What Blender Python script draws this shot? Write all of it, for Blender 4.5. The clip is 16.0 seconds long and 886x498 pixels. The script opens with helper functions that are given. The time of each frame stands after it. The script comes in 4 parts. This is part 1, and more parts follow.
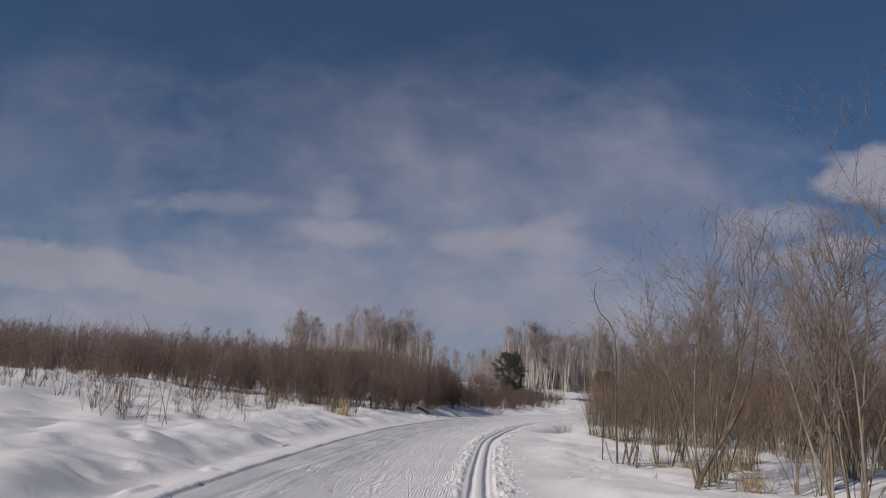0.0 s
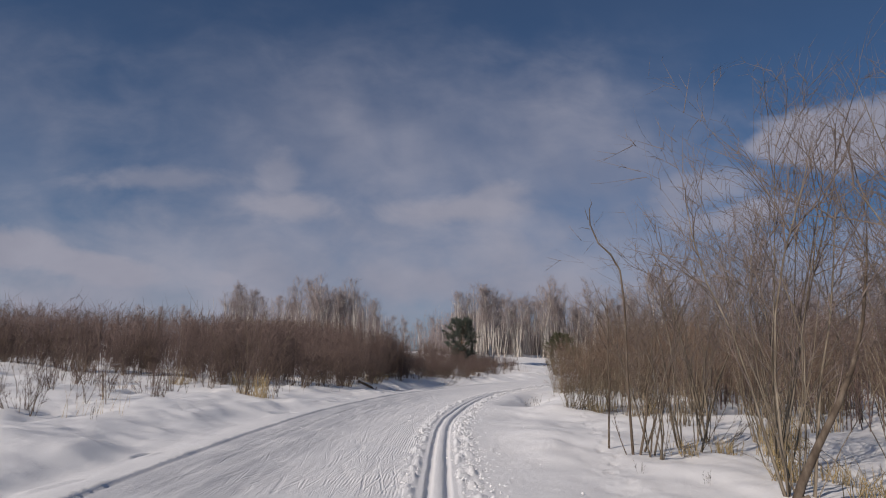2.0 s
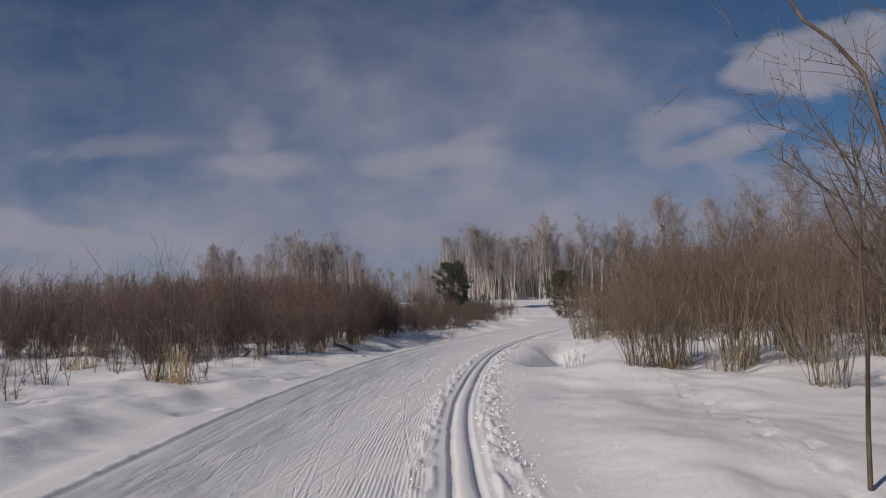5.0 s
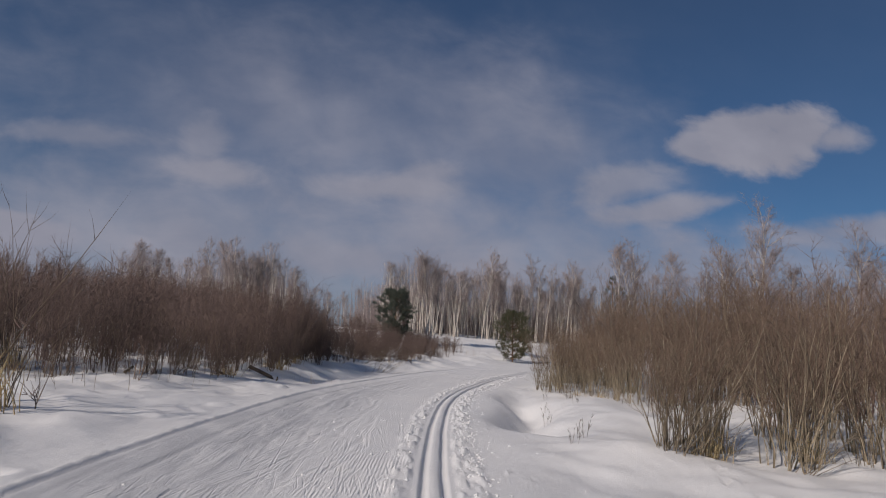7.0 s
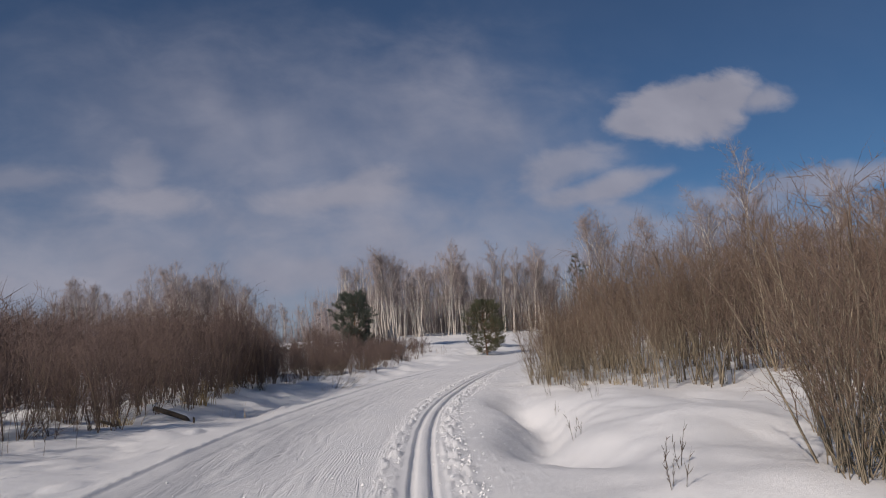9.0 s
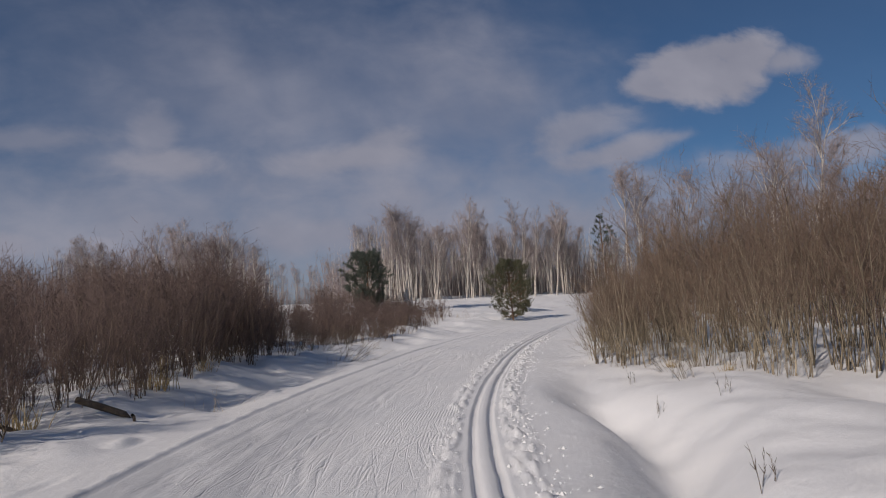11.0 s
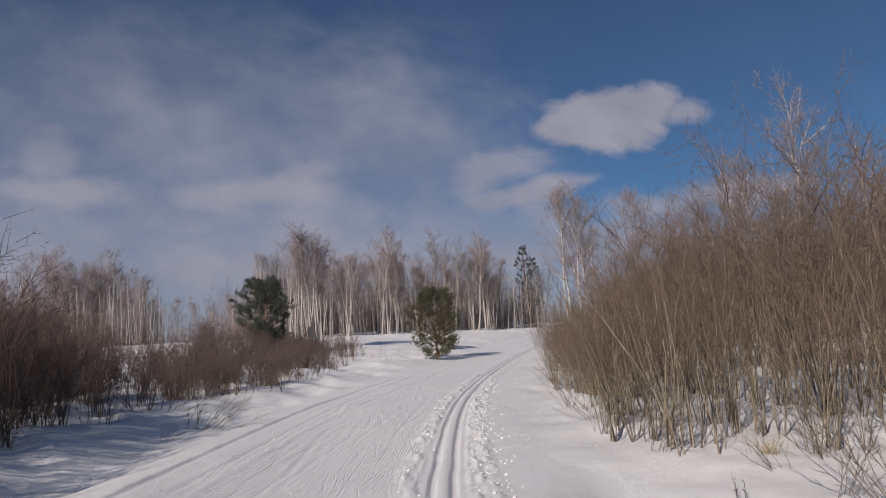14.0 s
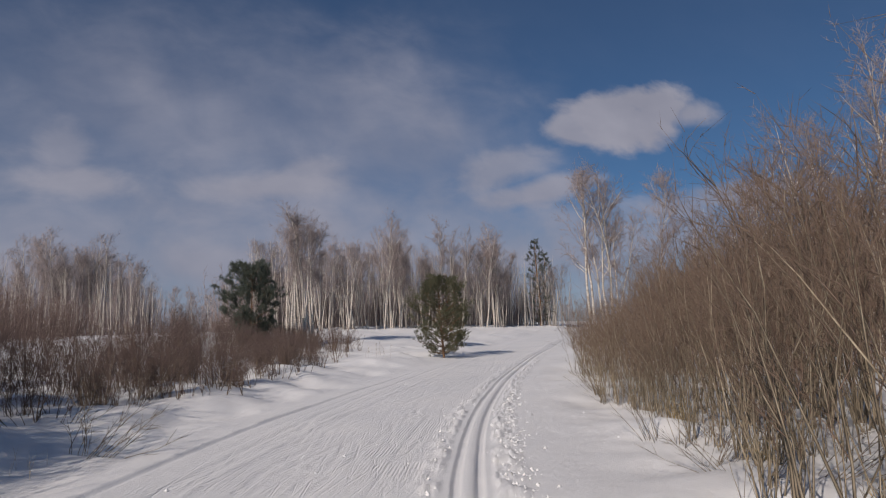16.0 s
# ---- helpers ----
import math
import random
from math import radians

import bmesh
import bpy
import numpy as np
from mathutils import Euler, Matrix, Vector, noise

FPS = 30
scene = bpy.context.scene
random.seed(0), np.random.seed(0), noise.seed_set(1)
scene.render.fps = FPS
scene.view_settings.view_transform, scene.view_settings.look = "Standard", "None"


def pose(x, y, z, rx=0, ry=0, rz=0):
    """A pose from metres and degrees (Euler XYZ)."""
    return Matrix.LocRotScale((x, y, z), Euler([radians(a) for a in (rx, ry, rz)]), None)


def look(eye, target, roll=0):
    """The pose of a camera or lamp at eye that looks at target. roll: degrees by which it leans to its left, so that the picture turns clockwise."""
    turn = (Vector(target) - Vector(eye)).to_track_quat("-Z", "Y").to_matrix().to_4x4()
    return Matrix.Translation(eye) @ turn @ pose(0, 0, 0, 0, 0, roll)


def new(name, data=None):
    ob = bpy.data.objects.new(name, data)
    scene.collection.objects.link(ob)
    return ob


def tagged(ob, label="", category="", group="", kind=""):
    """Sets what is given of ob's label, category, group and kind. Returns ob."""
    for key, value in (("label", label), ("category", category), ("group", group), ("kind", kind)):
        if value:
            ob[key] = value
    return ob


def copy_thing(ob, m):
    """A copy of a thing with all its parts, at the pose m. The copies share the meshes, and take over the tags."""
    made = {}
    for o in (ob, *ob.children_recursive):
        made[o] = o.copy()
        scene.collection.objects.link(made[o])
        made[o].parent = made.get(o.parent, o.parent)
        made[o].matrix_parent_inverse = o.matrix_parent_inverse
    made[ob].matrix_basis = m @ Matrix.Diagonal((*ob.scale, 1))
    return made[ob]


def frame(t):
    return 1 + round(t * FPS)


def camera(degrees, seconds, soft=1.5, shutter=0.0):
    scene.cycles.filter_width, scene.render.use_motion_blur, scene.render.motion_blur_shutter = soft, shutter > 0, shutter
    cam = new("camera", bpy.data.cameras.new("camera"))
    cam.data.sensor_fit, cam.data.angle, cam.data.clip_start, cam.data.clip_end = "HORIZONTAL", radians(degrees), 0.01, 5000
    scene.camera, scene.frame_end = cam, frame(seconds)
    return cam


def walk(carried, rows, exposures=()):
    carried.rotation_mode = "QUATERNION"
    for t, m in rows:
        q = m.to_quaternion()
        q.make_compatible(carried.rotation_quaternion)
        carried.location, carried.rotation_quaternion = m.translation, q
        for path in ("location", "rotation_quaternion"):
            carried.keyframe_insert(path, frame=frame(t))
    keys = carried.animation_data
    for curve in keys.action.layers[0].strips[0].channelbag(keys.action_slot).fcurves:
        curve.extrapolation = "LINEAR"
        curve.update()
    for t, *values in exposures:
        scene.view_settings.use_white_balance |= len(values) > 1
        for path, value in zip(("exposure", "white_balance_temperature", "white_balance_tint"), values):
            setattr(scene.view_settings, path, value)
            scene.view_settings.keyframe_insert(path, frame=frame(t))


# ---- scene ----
# camera and its way along the ski trail: seconds, place, turn
PATH = [
    (0.0, -0.000, 0.000, 1.415, 102.12, -3.85, -0.46),
    (0.5, 0.033, 1.290, 1.479, 98.63, 0.18, -2.16),
    (1.0, 0.153, 2.575, 1.462, 98.49, 0.70, -0.05),
    (1.5, 0.172, 3.837, 1.425, 101.10, -3.74, -0.61),
    (2.0, 0.268, 5.106, 1.424, 99.73, -1.37, -4.77),
    (2.5, 0.443, 6.278, 1.372, 101.60, 3.95, -4.19),
    (3.0, 0.526, 7.434, 1.456, 97.66, 0.49, -0.38),
    (3.5, 0.593, 8.665, 1.482, 94.22, -0.38, -0.53),
    (4.0, 0.655, 9.682, 1.471, 98.87, 3.27, -3.29),
    (4.2, 0.643, 10.075, 1.470, 98.21, 2.98, -5.50),
    (6.3, 0.557, 14.451, 1.499, 93.55, 2.03, -5.41),
    (6.5, 0.554, 14.886, 1.512, 94.75, -0.72, -5.78),
    (7.0, 0.600, 15.985, 1.475, 98.13, -3.56, -11.43),
    (7.5, 0.855, 17.128, 1.432, 99.14, -0.80, -11.64),
    (8.0, 1.093, 18.281, 1.441, 98.14, 2.83, -9.58),
    (8.5, 1.267, 19.451, 1.416, 99.84, 0.36, -11.67),
    (9.0, 1.474, 20.601, 1.403, 98.14, 3.98, -14.38),
    (9.2, 1.603, 21.084, 1.395, 97.37, 6.21, -13.06),
    (11.3, 2.174, 25.905, 1.513, 94.95, 3.25, -13.28),
    (11.5, 2.276, 26.346, 1.499, 94.87, 4.55, -13.30),
    (12.0, 2.514, 27.468, 1.488, 94.73, 2.99, -16.05),
    (12.5, 2.739, 28.416, 1.413, 98.94, 2.47, -17.75),
    (13.0, 3.120, 29.501, 1.490, 100.19, 0.43, -13.40),
    (13.5, 3.411, 30.640, 1.410, 99.87, -2.49, -14.92),
    (14.0, 3.734, 31.700, 1.477, 97.74, 3.62, -20.67),
    (14.5, 4.137, 32.750, 1.428, 99.27, 1.34, -15.70),
    (15.0, 4.501, 33.869, 1.396, 96.69, -2.46, -14.91),
    (15.5, 4.830, 34.850, 1.387, 98.07, 2.72, -19.60),
    (16.0, 5.248, 35.949, 1.377, 97.52, 2.31, -20.21),
]
# the camera's own small changes of exposure, in stops
LIGHT = ((0.0, 0.0), (0.5, 0.06), (2.0, 0.08), (3.5, -0.02), (4.0, -0.16), (6.5, -0.12), (7.0, -0.08), (8.0, 0.0), (9.0, 0.03), (11.5, -0.10), (12.5, -0.10), (13.5, 0.08), (14.5, 0.12), (15.0, 0.10), (15.5, 0.05), (16.0, 0.04))
cam = camera(68, 16.0, soft=1.1)
walk(cam, [(r[0], pose(*r[1:])) for r in PATH], exposures=[(t, e, 6600, 14.5) for t, e in LIGHT])

# ---- sun and sky ----
SUN_AZ, SUN_EL = radians(230), radians(32)
SUN_DIR = Vector((math.sin(SUN_AZ) * math.cos(SUN_EL), math.cos(SUN_AZ) * math.cos(SUN_EL), math.sin(SUN_EL)))
sun = new("sun", bpy.data.lights.new("sun", "SUN"))
sun.data.energy, sun.data.angle, sun.data.color = 3.15, radians(0.6), (1.0, 0.92, 0.82)
sun.matrix_world = look(SUN_DIR * 200, (0, 0, 0))

# cloud banks ahead: across, height, half-width, half-height (tangents), lean, thickness
CLOUDS = [
    (0.745, 0.385, 0.135, 0.060, 0.08, 1.0), (0.825, 0.425, 0.105, 0.042, 0.0, 1.0), (0.905, 0.415, 0.085, 0.034, 0.05, 0.9), (0.650, 0.365, 0.090, 0.034, 0.12, 0.95),
    (0.500, 0.285, 0.120, 0.040, 0.28, 0.72), (0.575, 0.248, 0.165, 0.028, 0.22, 0.90), (0.660, 0.268, 0.070, 0.016, 0.20, 0.7),
    (0.095, 0.236, 0.135, 0.026, 0.10, 0.92), (0.160, 0.262, 0.065, 0.026, 0.2, 0.7),
    (-0.160, 0.230, 0.085, 0.026, 0.0, 0.92), (-0.175, 0.280, 0.040, 0.050, 0.0, 0.62),
    (-0.360, 0.264, 0.130, 0.024, 0.06, 0.6), (1.000, 0.252, 0.330, 0.034, 0.13, 0.80),
    (0.085, 0.118, 0.210, 0.034, -0.02, 0.66), (0.42, 0.12, 0.28, 0.03, 0.0, 0.5),
    (-0.250, 0.113, 0.020, 0.013, 0.0, 0.8),
    (-0.640, 0.150, 0.170, 0.038, -0.05, 1.0), (-0.450, 0.128, 0.110, 0.024, -0.12, 1.0),
]
VEILS = [(-0.02, 0.32, 0.56, 0.24, 0.58), (0.30, 0.30, 0.40, 0.26, 0.48), (-0.05, 0.13, 0.85, 0.14, 0.68), (-0.62, 0.28, 0.26, 0.28, 0.36), (0.5, 0.15, 0.6, 0.11, 0.50), (0.0, 0.02, 3.0, 0.22, 0.9), (0.95, 0.15, 0.55, 0.12, 0.45)]

world = bpy.data.worlds.new("winter_sky")
scene.world = world
world.use_nodes = True
WT = world.node_tree
WN, WL = WT.nodes, WT.links


def wmath(op, a, b=None, c=None, clamp=False):
    n = WN.new("ShaderNodeMath")
    n.operation, n.use_clamp = op, clamp
    for i, v in enumerate((a, b, c)):
        if v is None:
            continue
        if isinstance(v, (int, float)):
            n.inputs[i].default_value = v
        else:
            WL.new(v, n.inputs[i])
    return n.outputs[0]


def wstep(value, lo, hi):
    n = WN.new("ShaderNodeMapRange")
    n.interpolation_type = "SMOOTHSTEP"
    WL.new(value, n.inputs["Value"])
    n.inputs["From Min"].default_value, n.inputs["From Max"].default_value = lo, hi
    return n.outputs[0]


def wnoise(vec, scale, detail, rough=0.55, warp=0.0):
    n = WN.new("ShaderNodeTexNoise")
    n.inputs["Scale"].default_value, n.inputs["Detail"].default_value = scale, detail
    n.inputs["Roughness"].default_value, n.inputs["Distortion"].default_value = rough, warp
    WL.new(vec, n.inputs["Vector"])
    return n.outputs[0]


sky = WN.new("ShaderNodeTexSky")
sky.sky_type, sky.sun_disc = "NISHITA", False
sky.sun_elevation, sky.sun_rotation = SUN_EL, SUN_AZ
sky.altitude, sky.air_density, sky.dust_density, sky.ozone_density = 1500, 1.0, 0.1, 4.0
coord = WN.new("ShaderNodeTexCoord").outputs["Generated"]
sep = WN.new("ShaderNodeSeparateXYZ")
WL.new(coord, sep.inputs[0])
ahead = wmath("MAXIMUM", sep.outputs[1], 0.05)
cu, cv = wmath("DIVIDE", sep.outputs[0], ahead), wmath("DIVIDE", sep.outputs[2], ahead)
flat = WN.new("ShaderNodeCombineXYZ")
WL.new(cu, flat.inputs[0]), WL.new(wmath("MULTIPLY", cv, 1.7), flat.inputs[1])
lace = wmath("SUBTRACT", wnoise(flat.outputs[0], 8.0, 7.0, 0.56, 0.25), 0.5)
coarse = wmath("SUBTRACT", wnoise(flat.outputs[0], 3.2, 3.0), 0.5)


def bank(u0, v0, a, b, lean, thick, soft_lo, soft_hi, ragged):
    off = wmath("SUBTRACT", cu, u0)
    du = wmath("DIVIDE", off, a)
    dv = wmath("DIVIDE", wmath("SUBTRACT", wmath("SUBTRACT", cv, v0), wmath("MULTIPLY", off, lean)), b)
    far = wmath("SQRT", wmath("ADD", wmath("MULTIPLY", du, du), wmath("MULTIPLY", dv, dv)))
    body = wmath("ADD", wmath("SUBTRACT", 1.0, far), wmath("MULTIPLY", lace, ragged))
    return wmath("MULTIPLY", wstep(body, soft_lo, soft_hi), thick)


cover = None
for u0, v0, a, b, lean, k in CLOUDS:
    m = bank(u0, v0, a * 1.15, b * 1.2, lean, k, -0.05, 0.45 if k > 0.93 else 0.75, 1.25)
    cover = m if cover is None else wmath("SMOOTH_MAX", cover, m, 0.12)
streak_vec = WN.new("ShaderNodeCombineXYZ")
WL.new(wmath("ADD", wmath("MULTIPLY", cu, 2.1), wmath("MULTIPLY", cv, 0.6)), streak_vec.inputs[0])
WL.new(wmath("MULTIPLY", cv, 1.5), streak_vec.inputs[1])
streak = wmath("ADD", wmath("MULTIPLY", wstep(wnoise(streak_vec.outputs[0], 2.4, 5.0, 0.5, 0.15), 0.2, 0.8), 0.6), 0.36)
for u0, v0, a, b, k in VEILS:
    m = wmath("MULTIPLY", bank(u0, v0, a, b, 0.0, k * 1.35, -0.15, 1.0, 0.7), streak)
    cover = wmath("ADD", cover, wmath("MULTIPLY", m, wmath("SUBTRACT", 1.0, cover)))
# broken cloud over the rest of the sky, so that the light goes on all round
rest = wstep(wnoise(coord, 3.5, 6.0), 0.50, 0.75)
front = wstep(sep.outputs[1], 0.1, 0.4)
cover = wmath("ADD", wmath("MULTIPLY", cover, front), wmath("MULTIPLY", wmath("MULTIPLY", rest, 0.6), wmath("SUBTRACT", 1.0, front)), clamp=True)
shade = WN.new("ShaderNodeMix")
shade.data_type = "RGBA"
WL.new(wstep(wmath("ADD", coarse, wmath("MULTIPLY", lace, 0.5)), -0.25, 0.3), shade.inputs["Factor"])
shade.inputs["A"].default_value, shade.inputs["B"].default_value = (4.2, 4.45, 5.55, 1), (5.5, 5.7, 6.8, 1)
tint = WN.new("ShaderNodeMix")
tint.data_type, tint.blend_type = "RGBA", "MULTIPLY"
tint.inputs["Factor"].default_value = 1.0
WL.new(sky.outputs[0], tint.inputs["A"])
tint.inputs["B"].default_value = (0.41, 0.70, 0.84, 1)
mixed = WN.new("ShaderNodeMix")
mixed.data_type = "RGBA"
WL.new(cover, mixed.inputs["Factor"])
WL.new(tint.outputs["Result"], mixed.inputs["A"])
WL.new(shade.outputs["Result"], mixed.inputs["B"])
WL.new(mixed.outputs["Result"], WN["Background"].inputs["Color"])
WN["Background"].inputs["Strength"].default_value = 0.055


# ---- materials ----
def material(name, rough=0.8, spec=0.3):
    m = bpy.data.materials.new(name)
    m.use_nodes = True
    b = m.node_tree.nodes["Principled BSDF"]
    b.inputs["Roughness"].default_value, b.inputs["Specular IOR Level"].default_value = rough, spec
    return m, m.node_tree.nodes, m.node_tree.links, b


def ramp(nodes, links, fac, stops):
    r = nodes.new("ShaderNodeValToRGB")
    while len(r.color_ramp.elements) < len(stops):
        r.color_ramp.elements.new(0.5)
    for e, (p, c) in zip(r.color_ramp.elements, stops):
        e.position, e.color = p, (*c, 1)
    links.new(fac, r.inputs[0])
    return r.outputs[0]


def grain(nodes, links, scale, detail=4.0, stretch=(1, 1, 1), rough=0.6):
    tc, mp, n = nodes.new("ShaderNodeTexCoord"), nodes.new("ShaderNodeMapping"), nodes.new("ShaderNodeTexNoise")
    mp.inputs["Scale"].default_value = stretch
    links.new(tc.outputs["Object"], mp.inputs[0])
    links.new(mp.outputs[0], n.inputs["Vector"])
    n.inputs["Scale"].default_value, n.inputs["Detail"].default_value, n.inputs["Roughness"].default_value = scale, detail, rough
    return n.outputs[0]


def bark(name, dark, mid, light, scale=9.0, rough=0.85, vary=0.25):
    """Bark: streaks along the stem, and each stem a little lighter or darker."""
    m, N, L, b = material(name, rough)
    info, geo = N.new("ShaderNodeObjectInfo"), N.new("ShaderNodeNewGeometry")
    col = ramp(N, L, grain(N, L, scale, 5.0, (1, 1, 0.25)), [(0.28, dark), (0.5, mid), (0.74, light)])
    add = N.new("ShaderNodeMath")
    add.operation = "ADD"
    L.new(info.outputs["Random"], add.inputs[0]), L.new(geo.outputs["Random Per Island"], add.inputs[1])
    rng_map = N.new("ShaderNodeMapRange")
    rng_map.inputs["From Max"].default_value = 2.0
    rng_map.inputs["To Min"].default_value, rng_map.inputs["To Max"].default_value = 1 - vary, 1 + vary
    L.new(add.outputs[0], rng_map.inputs["Value"])
    hs = N.new("ShaderNodeHueSaturation")
    L.new(col, hs.inputs["Color"]), L.new(rng_map.outputs[0], hs.inputs["Value"])
    L.new(hs.outputs[0], b.inputs["Base Color"])
    bump = N.new("ShaderNodeBump")
    bump.inputs["Strength"].default_value, bump.inputs["Distance"].default_value = 0.5, 0.004
    L.new(grain(N, L, scale * 5, 3.0, (1, 1, 0.2)), bump.inputs["Height"])
    L.new(bump.outputs[0], b.inputs["Normal"])
    return m


OLIVE_STEM = bark("olive_willow_bark", (0.13, 0.104, 0.074), (0.26, 0.212, 0.150), (0.46, 0.39, 0.285), 9.0, 0.85, 0.5)
RUST_TWIG = bark("rusty_twig_bark", (0.112, 0.076, 0.056), (0.186, 0.130, 0.097), (0.256, 0.186, 0.14))
BROWN_STEM = bark("brown_shrub_bark", (0.095, 0.07, 0.053), (0.17, 0.128, 0.096), (0.265, 0.20, 0.15))
PURPLE_TWIG = bark("purple_brown_twig_bark", (0.09, 0.064, 0.057), (0.142, 0.10, 0.088), (0.195, 0.142, 0.123))
GREY_WILLOW = bark("grey_willow_bark", (0.09, 0.07, 0.05), (0.19, 0.155, 0.115), (0.33, 0.28, 0.215))
GREY_TWIG = bark("grey_willow_twig_bark", (0.10, 0.078, 0.068), (0.17, 0.134, 0.116), (0.245, 0.198, 0.17))
CROWN_TWIG = bark("birch_twig_bark", (0.17, 0.138, 0.134), (0.28, 0.232, 0.226), (0.39, 0.333, 0.322))
DEAD_WOOD = bark("dead_wood", (0.05, 0.036, 0.026), (0.11, 0.082, 0.06), (0.21, 0.17, 0.13))
PINE_BARK = bark("pine_bark", (0.08, 0.05, 0.03), (0.17, 0.10, 0.06), (0.28, 0.17, 0.10))
STRAW = bark("dry_grass", (0.28, 0.20, 0.10), (0.42, 0.32, 0.17), (0.55, 0.44, 0.26), 14.0)


def needle(name, dark, mid, light):
    """Needles: lit on one side, they let part of the light through."""
    m = bark(name, dark, mid, light, 3.0, 0.6, 0.35)
    N, L = m.node_tree.nodes, m.node_tree.links
    thin, mix = N.new("ShaderNodeBsdfTranslucent"), N.new("ShaderNodeMixShader")
    b = N["Principled BSDF"]
    L.new(b.inputs["Base Color"].links[0].from_socket, thin.inputs["Color"])
    mix.inputs[0].default_value = 0.5
    L.new(b.outputs[0], mix.inputs[1]), L.new(thin.outputs[0], mix.inputs[2])
    L.new(mix.outputs[0], N["Material Output"].inputs["Surface"])
    return m


NEEDLE = needle("pine_needles", (0.10, 0.116, 0.096), (0.15, 0.172, 0.14), (0.205, 0.228, 0.18))
NEEDLE_YOUNG = needle("young_pine_needles", (0.10, 0.105, 0.064), (0.17, 0.172, 0.104), (0.26, 0.25, 0.16))


def birch_bark():
    m, N, L, b = material("birch_bark", 0.6)
    marks = ramp(N, L, grain(N, L, 5.0, 4.0, (0.5, 0.5, 3.5)), [(0.30, (0.09, 0.075, 0.065)), (0.42, (0.44, 0.39, 0.34)), (0.66, (0.70, 0.65, 0.58))])
    L.new(marks, b.inputs["Base Color"])
    return m


BIRCH = birch_bark()


def snow():
    m, N, L, b = material("trodden_snow", 0.55, 0.25)
    big = grain(N, L, 0.35, 5.0)
    col = ramp(N, L, big, [(0.3, (0.80, 0.80, 0.80)), (0.7, (0.88, 0.87, 0.855))])
    uvn, sp = N.new("ShaderNodeUVMap"), N.new("ShaderNodeSeparateXYZ")
    uvn.uv_map = "trail"
    L.new(uvn.outputs[0], sp.inputs[0])

    def mth(op, a, c=None, clamp=False):
        n = N.new("ShaderNodeMath")
        n.operation, n.use_clamp = op, clamp
        for i, v in enumerate((a, c)):
            if isinstance(v, (int, float)):
                n.inputs[i].default_value = v
            elif v is not None:
                L.new(v, n.inputs[i])
        return n.outputs[0]

    def edge(v, lo, hi):
        n = N.new("ShaderNodeMapRange")
        n.interpolation_type = "SMOOTHSTEP"
        n.inputs["From Min"].default_value, n.inputs["From Max"].default_value = lo, hi
        L.new(v, n.inputs["Value"])
        return n.outputs[0]

    # groomer's corduroy on part of the trail, half skated away
    wave = mth("SINE", mth("MULTIPLY", sp.outputs[0], 2 * math.pi / 0.042))
    lane = mth("MULTIPLY", edge(sp.outputs[0], -1.5, -1.1), edge(sp.outputs[0], -0.3, -0.42))
    lane = mth("MULTIPLY", lane, edge(grain(N, L, 0.8, 3.0), 0.45, 0.62))
    cord = mth("MULTIPLY", mth("MULTIPLY", wave, lane), 0.003)
    packed = mth("MULTIPLY", edge(sp.outputs[0], -3.75, -3.6), edge(sp.outputs[0], -0.2, -0.35))
    crust = mth("MULTIPLY", grain(N, L, 22.0, 6.0, (1, 1, 1), 0.7), mth("ADD", mth("MULTIPLY", packed, 0.004), 0.006))
    fine = mth("ADD", mth("MULTIPLY", grain(N, L, 120.0, 3.0), 0.004), mth("MULTIPLY", grain(N, L, 5.0, 4.0), 0.012))
    icy = mth("MULTIPLY", edge(sp.outputs[0], -3.7, -3.6), edge(sp.outputs[0], -1.1, -2.6))
    icy = mth("MULTIPLY", icy, edge(sp.outputs[1], 46, 30))
    icy = mth("MULTIPLY", icy, mth("ADD", mth("MULTIPLY", edge(grain(N, L, 1.6, 5.0, (1, 0.3, 1)), 0.35, 0.6), 0.6), 0.4))
    grey = N.new("ShaderNodeMix")
    grey.data_type = "RGBA"
    L.new(icy, grey.inputs["Factor"]), L.new(col, grey.inputs["A"])
    grey.inputs["B"].default_value = (0.57, 0.575, 0.59, 1)
    L.new(grey.outputs["Result"], b.inputs["Base Color"])
    # crisp ski and skating lines, at three angles to the trail
    lines = None
    for turn, across, strength in ((0.0, 22.0, 0.003), (0.17, 18.0, 0.004), (-0.15, 18.0, 0.004)):
        rot, sc, ns = N.new("ShaderNodeMapping"), N.new("ShaderNodeMapping"), N.new("ShaderNodeTexNoise")
        rot.inputs["Rotation"].default_value = (0, 0, turn)
        sc.inputs["Scale"].default_value = (across, 0.55, 1)
        sc.inputs["Location"].default_value = (turn * 90, across, 0)
        L.new(uvn.outputs[0], rot.inputs[0]), L.new(rot.outputs[0], sc.inputs[0]), L.new(sc.outputs[0], ns.inputs["Vector"])
        ns.inputs["Scale"].default_value, ns.inputs["Detail"].default_value = 1.0, 2.0
        cut = mth("MULTIPLY", edge(ns.outputs[0], 0.62, 0.70), -strength)
        lines = cut if lines is None else mth("ADD", lines, cut)
    # long thin glide lines of ski edges, that cross at small angles
    for turn, across, strength in ((0.03, 4.0, 0.004), (0.12, 3.0, 0.006), (-0.10, 3.0, 0.006), (0.22, 2.4, 0.006), (-0.05, 5.0, 0.004)):
        rot, sc, ns = N.new("ShaderNodeMapping"), N.new("ShaderNodeMapping"), N.new("ShaderNodeTexNoise")
        rot.inputs["Rotation"].default_value = (0, 0, turn)
        sc.inputs["Scale"].default_value = (across, 0.09, 1)
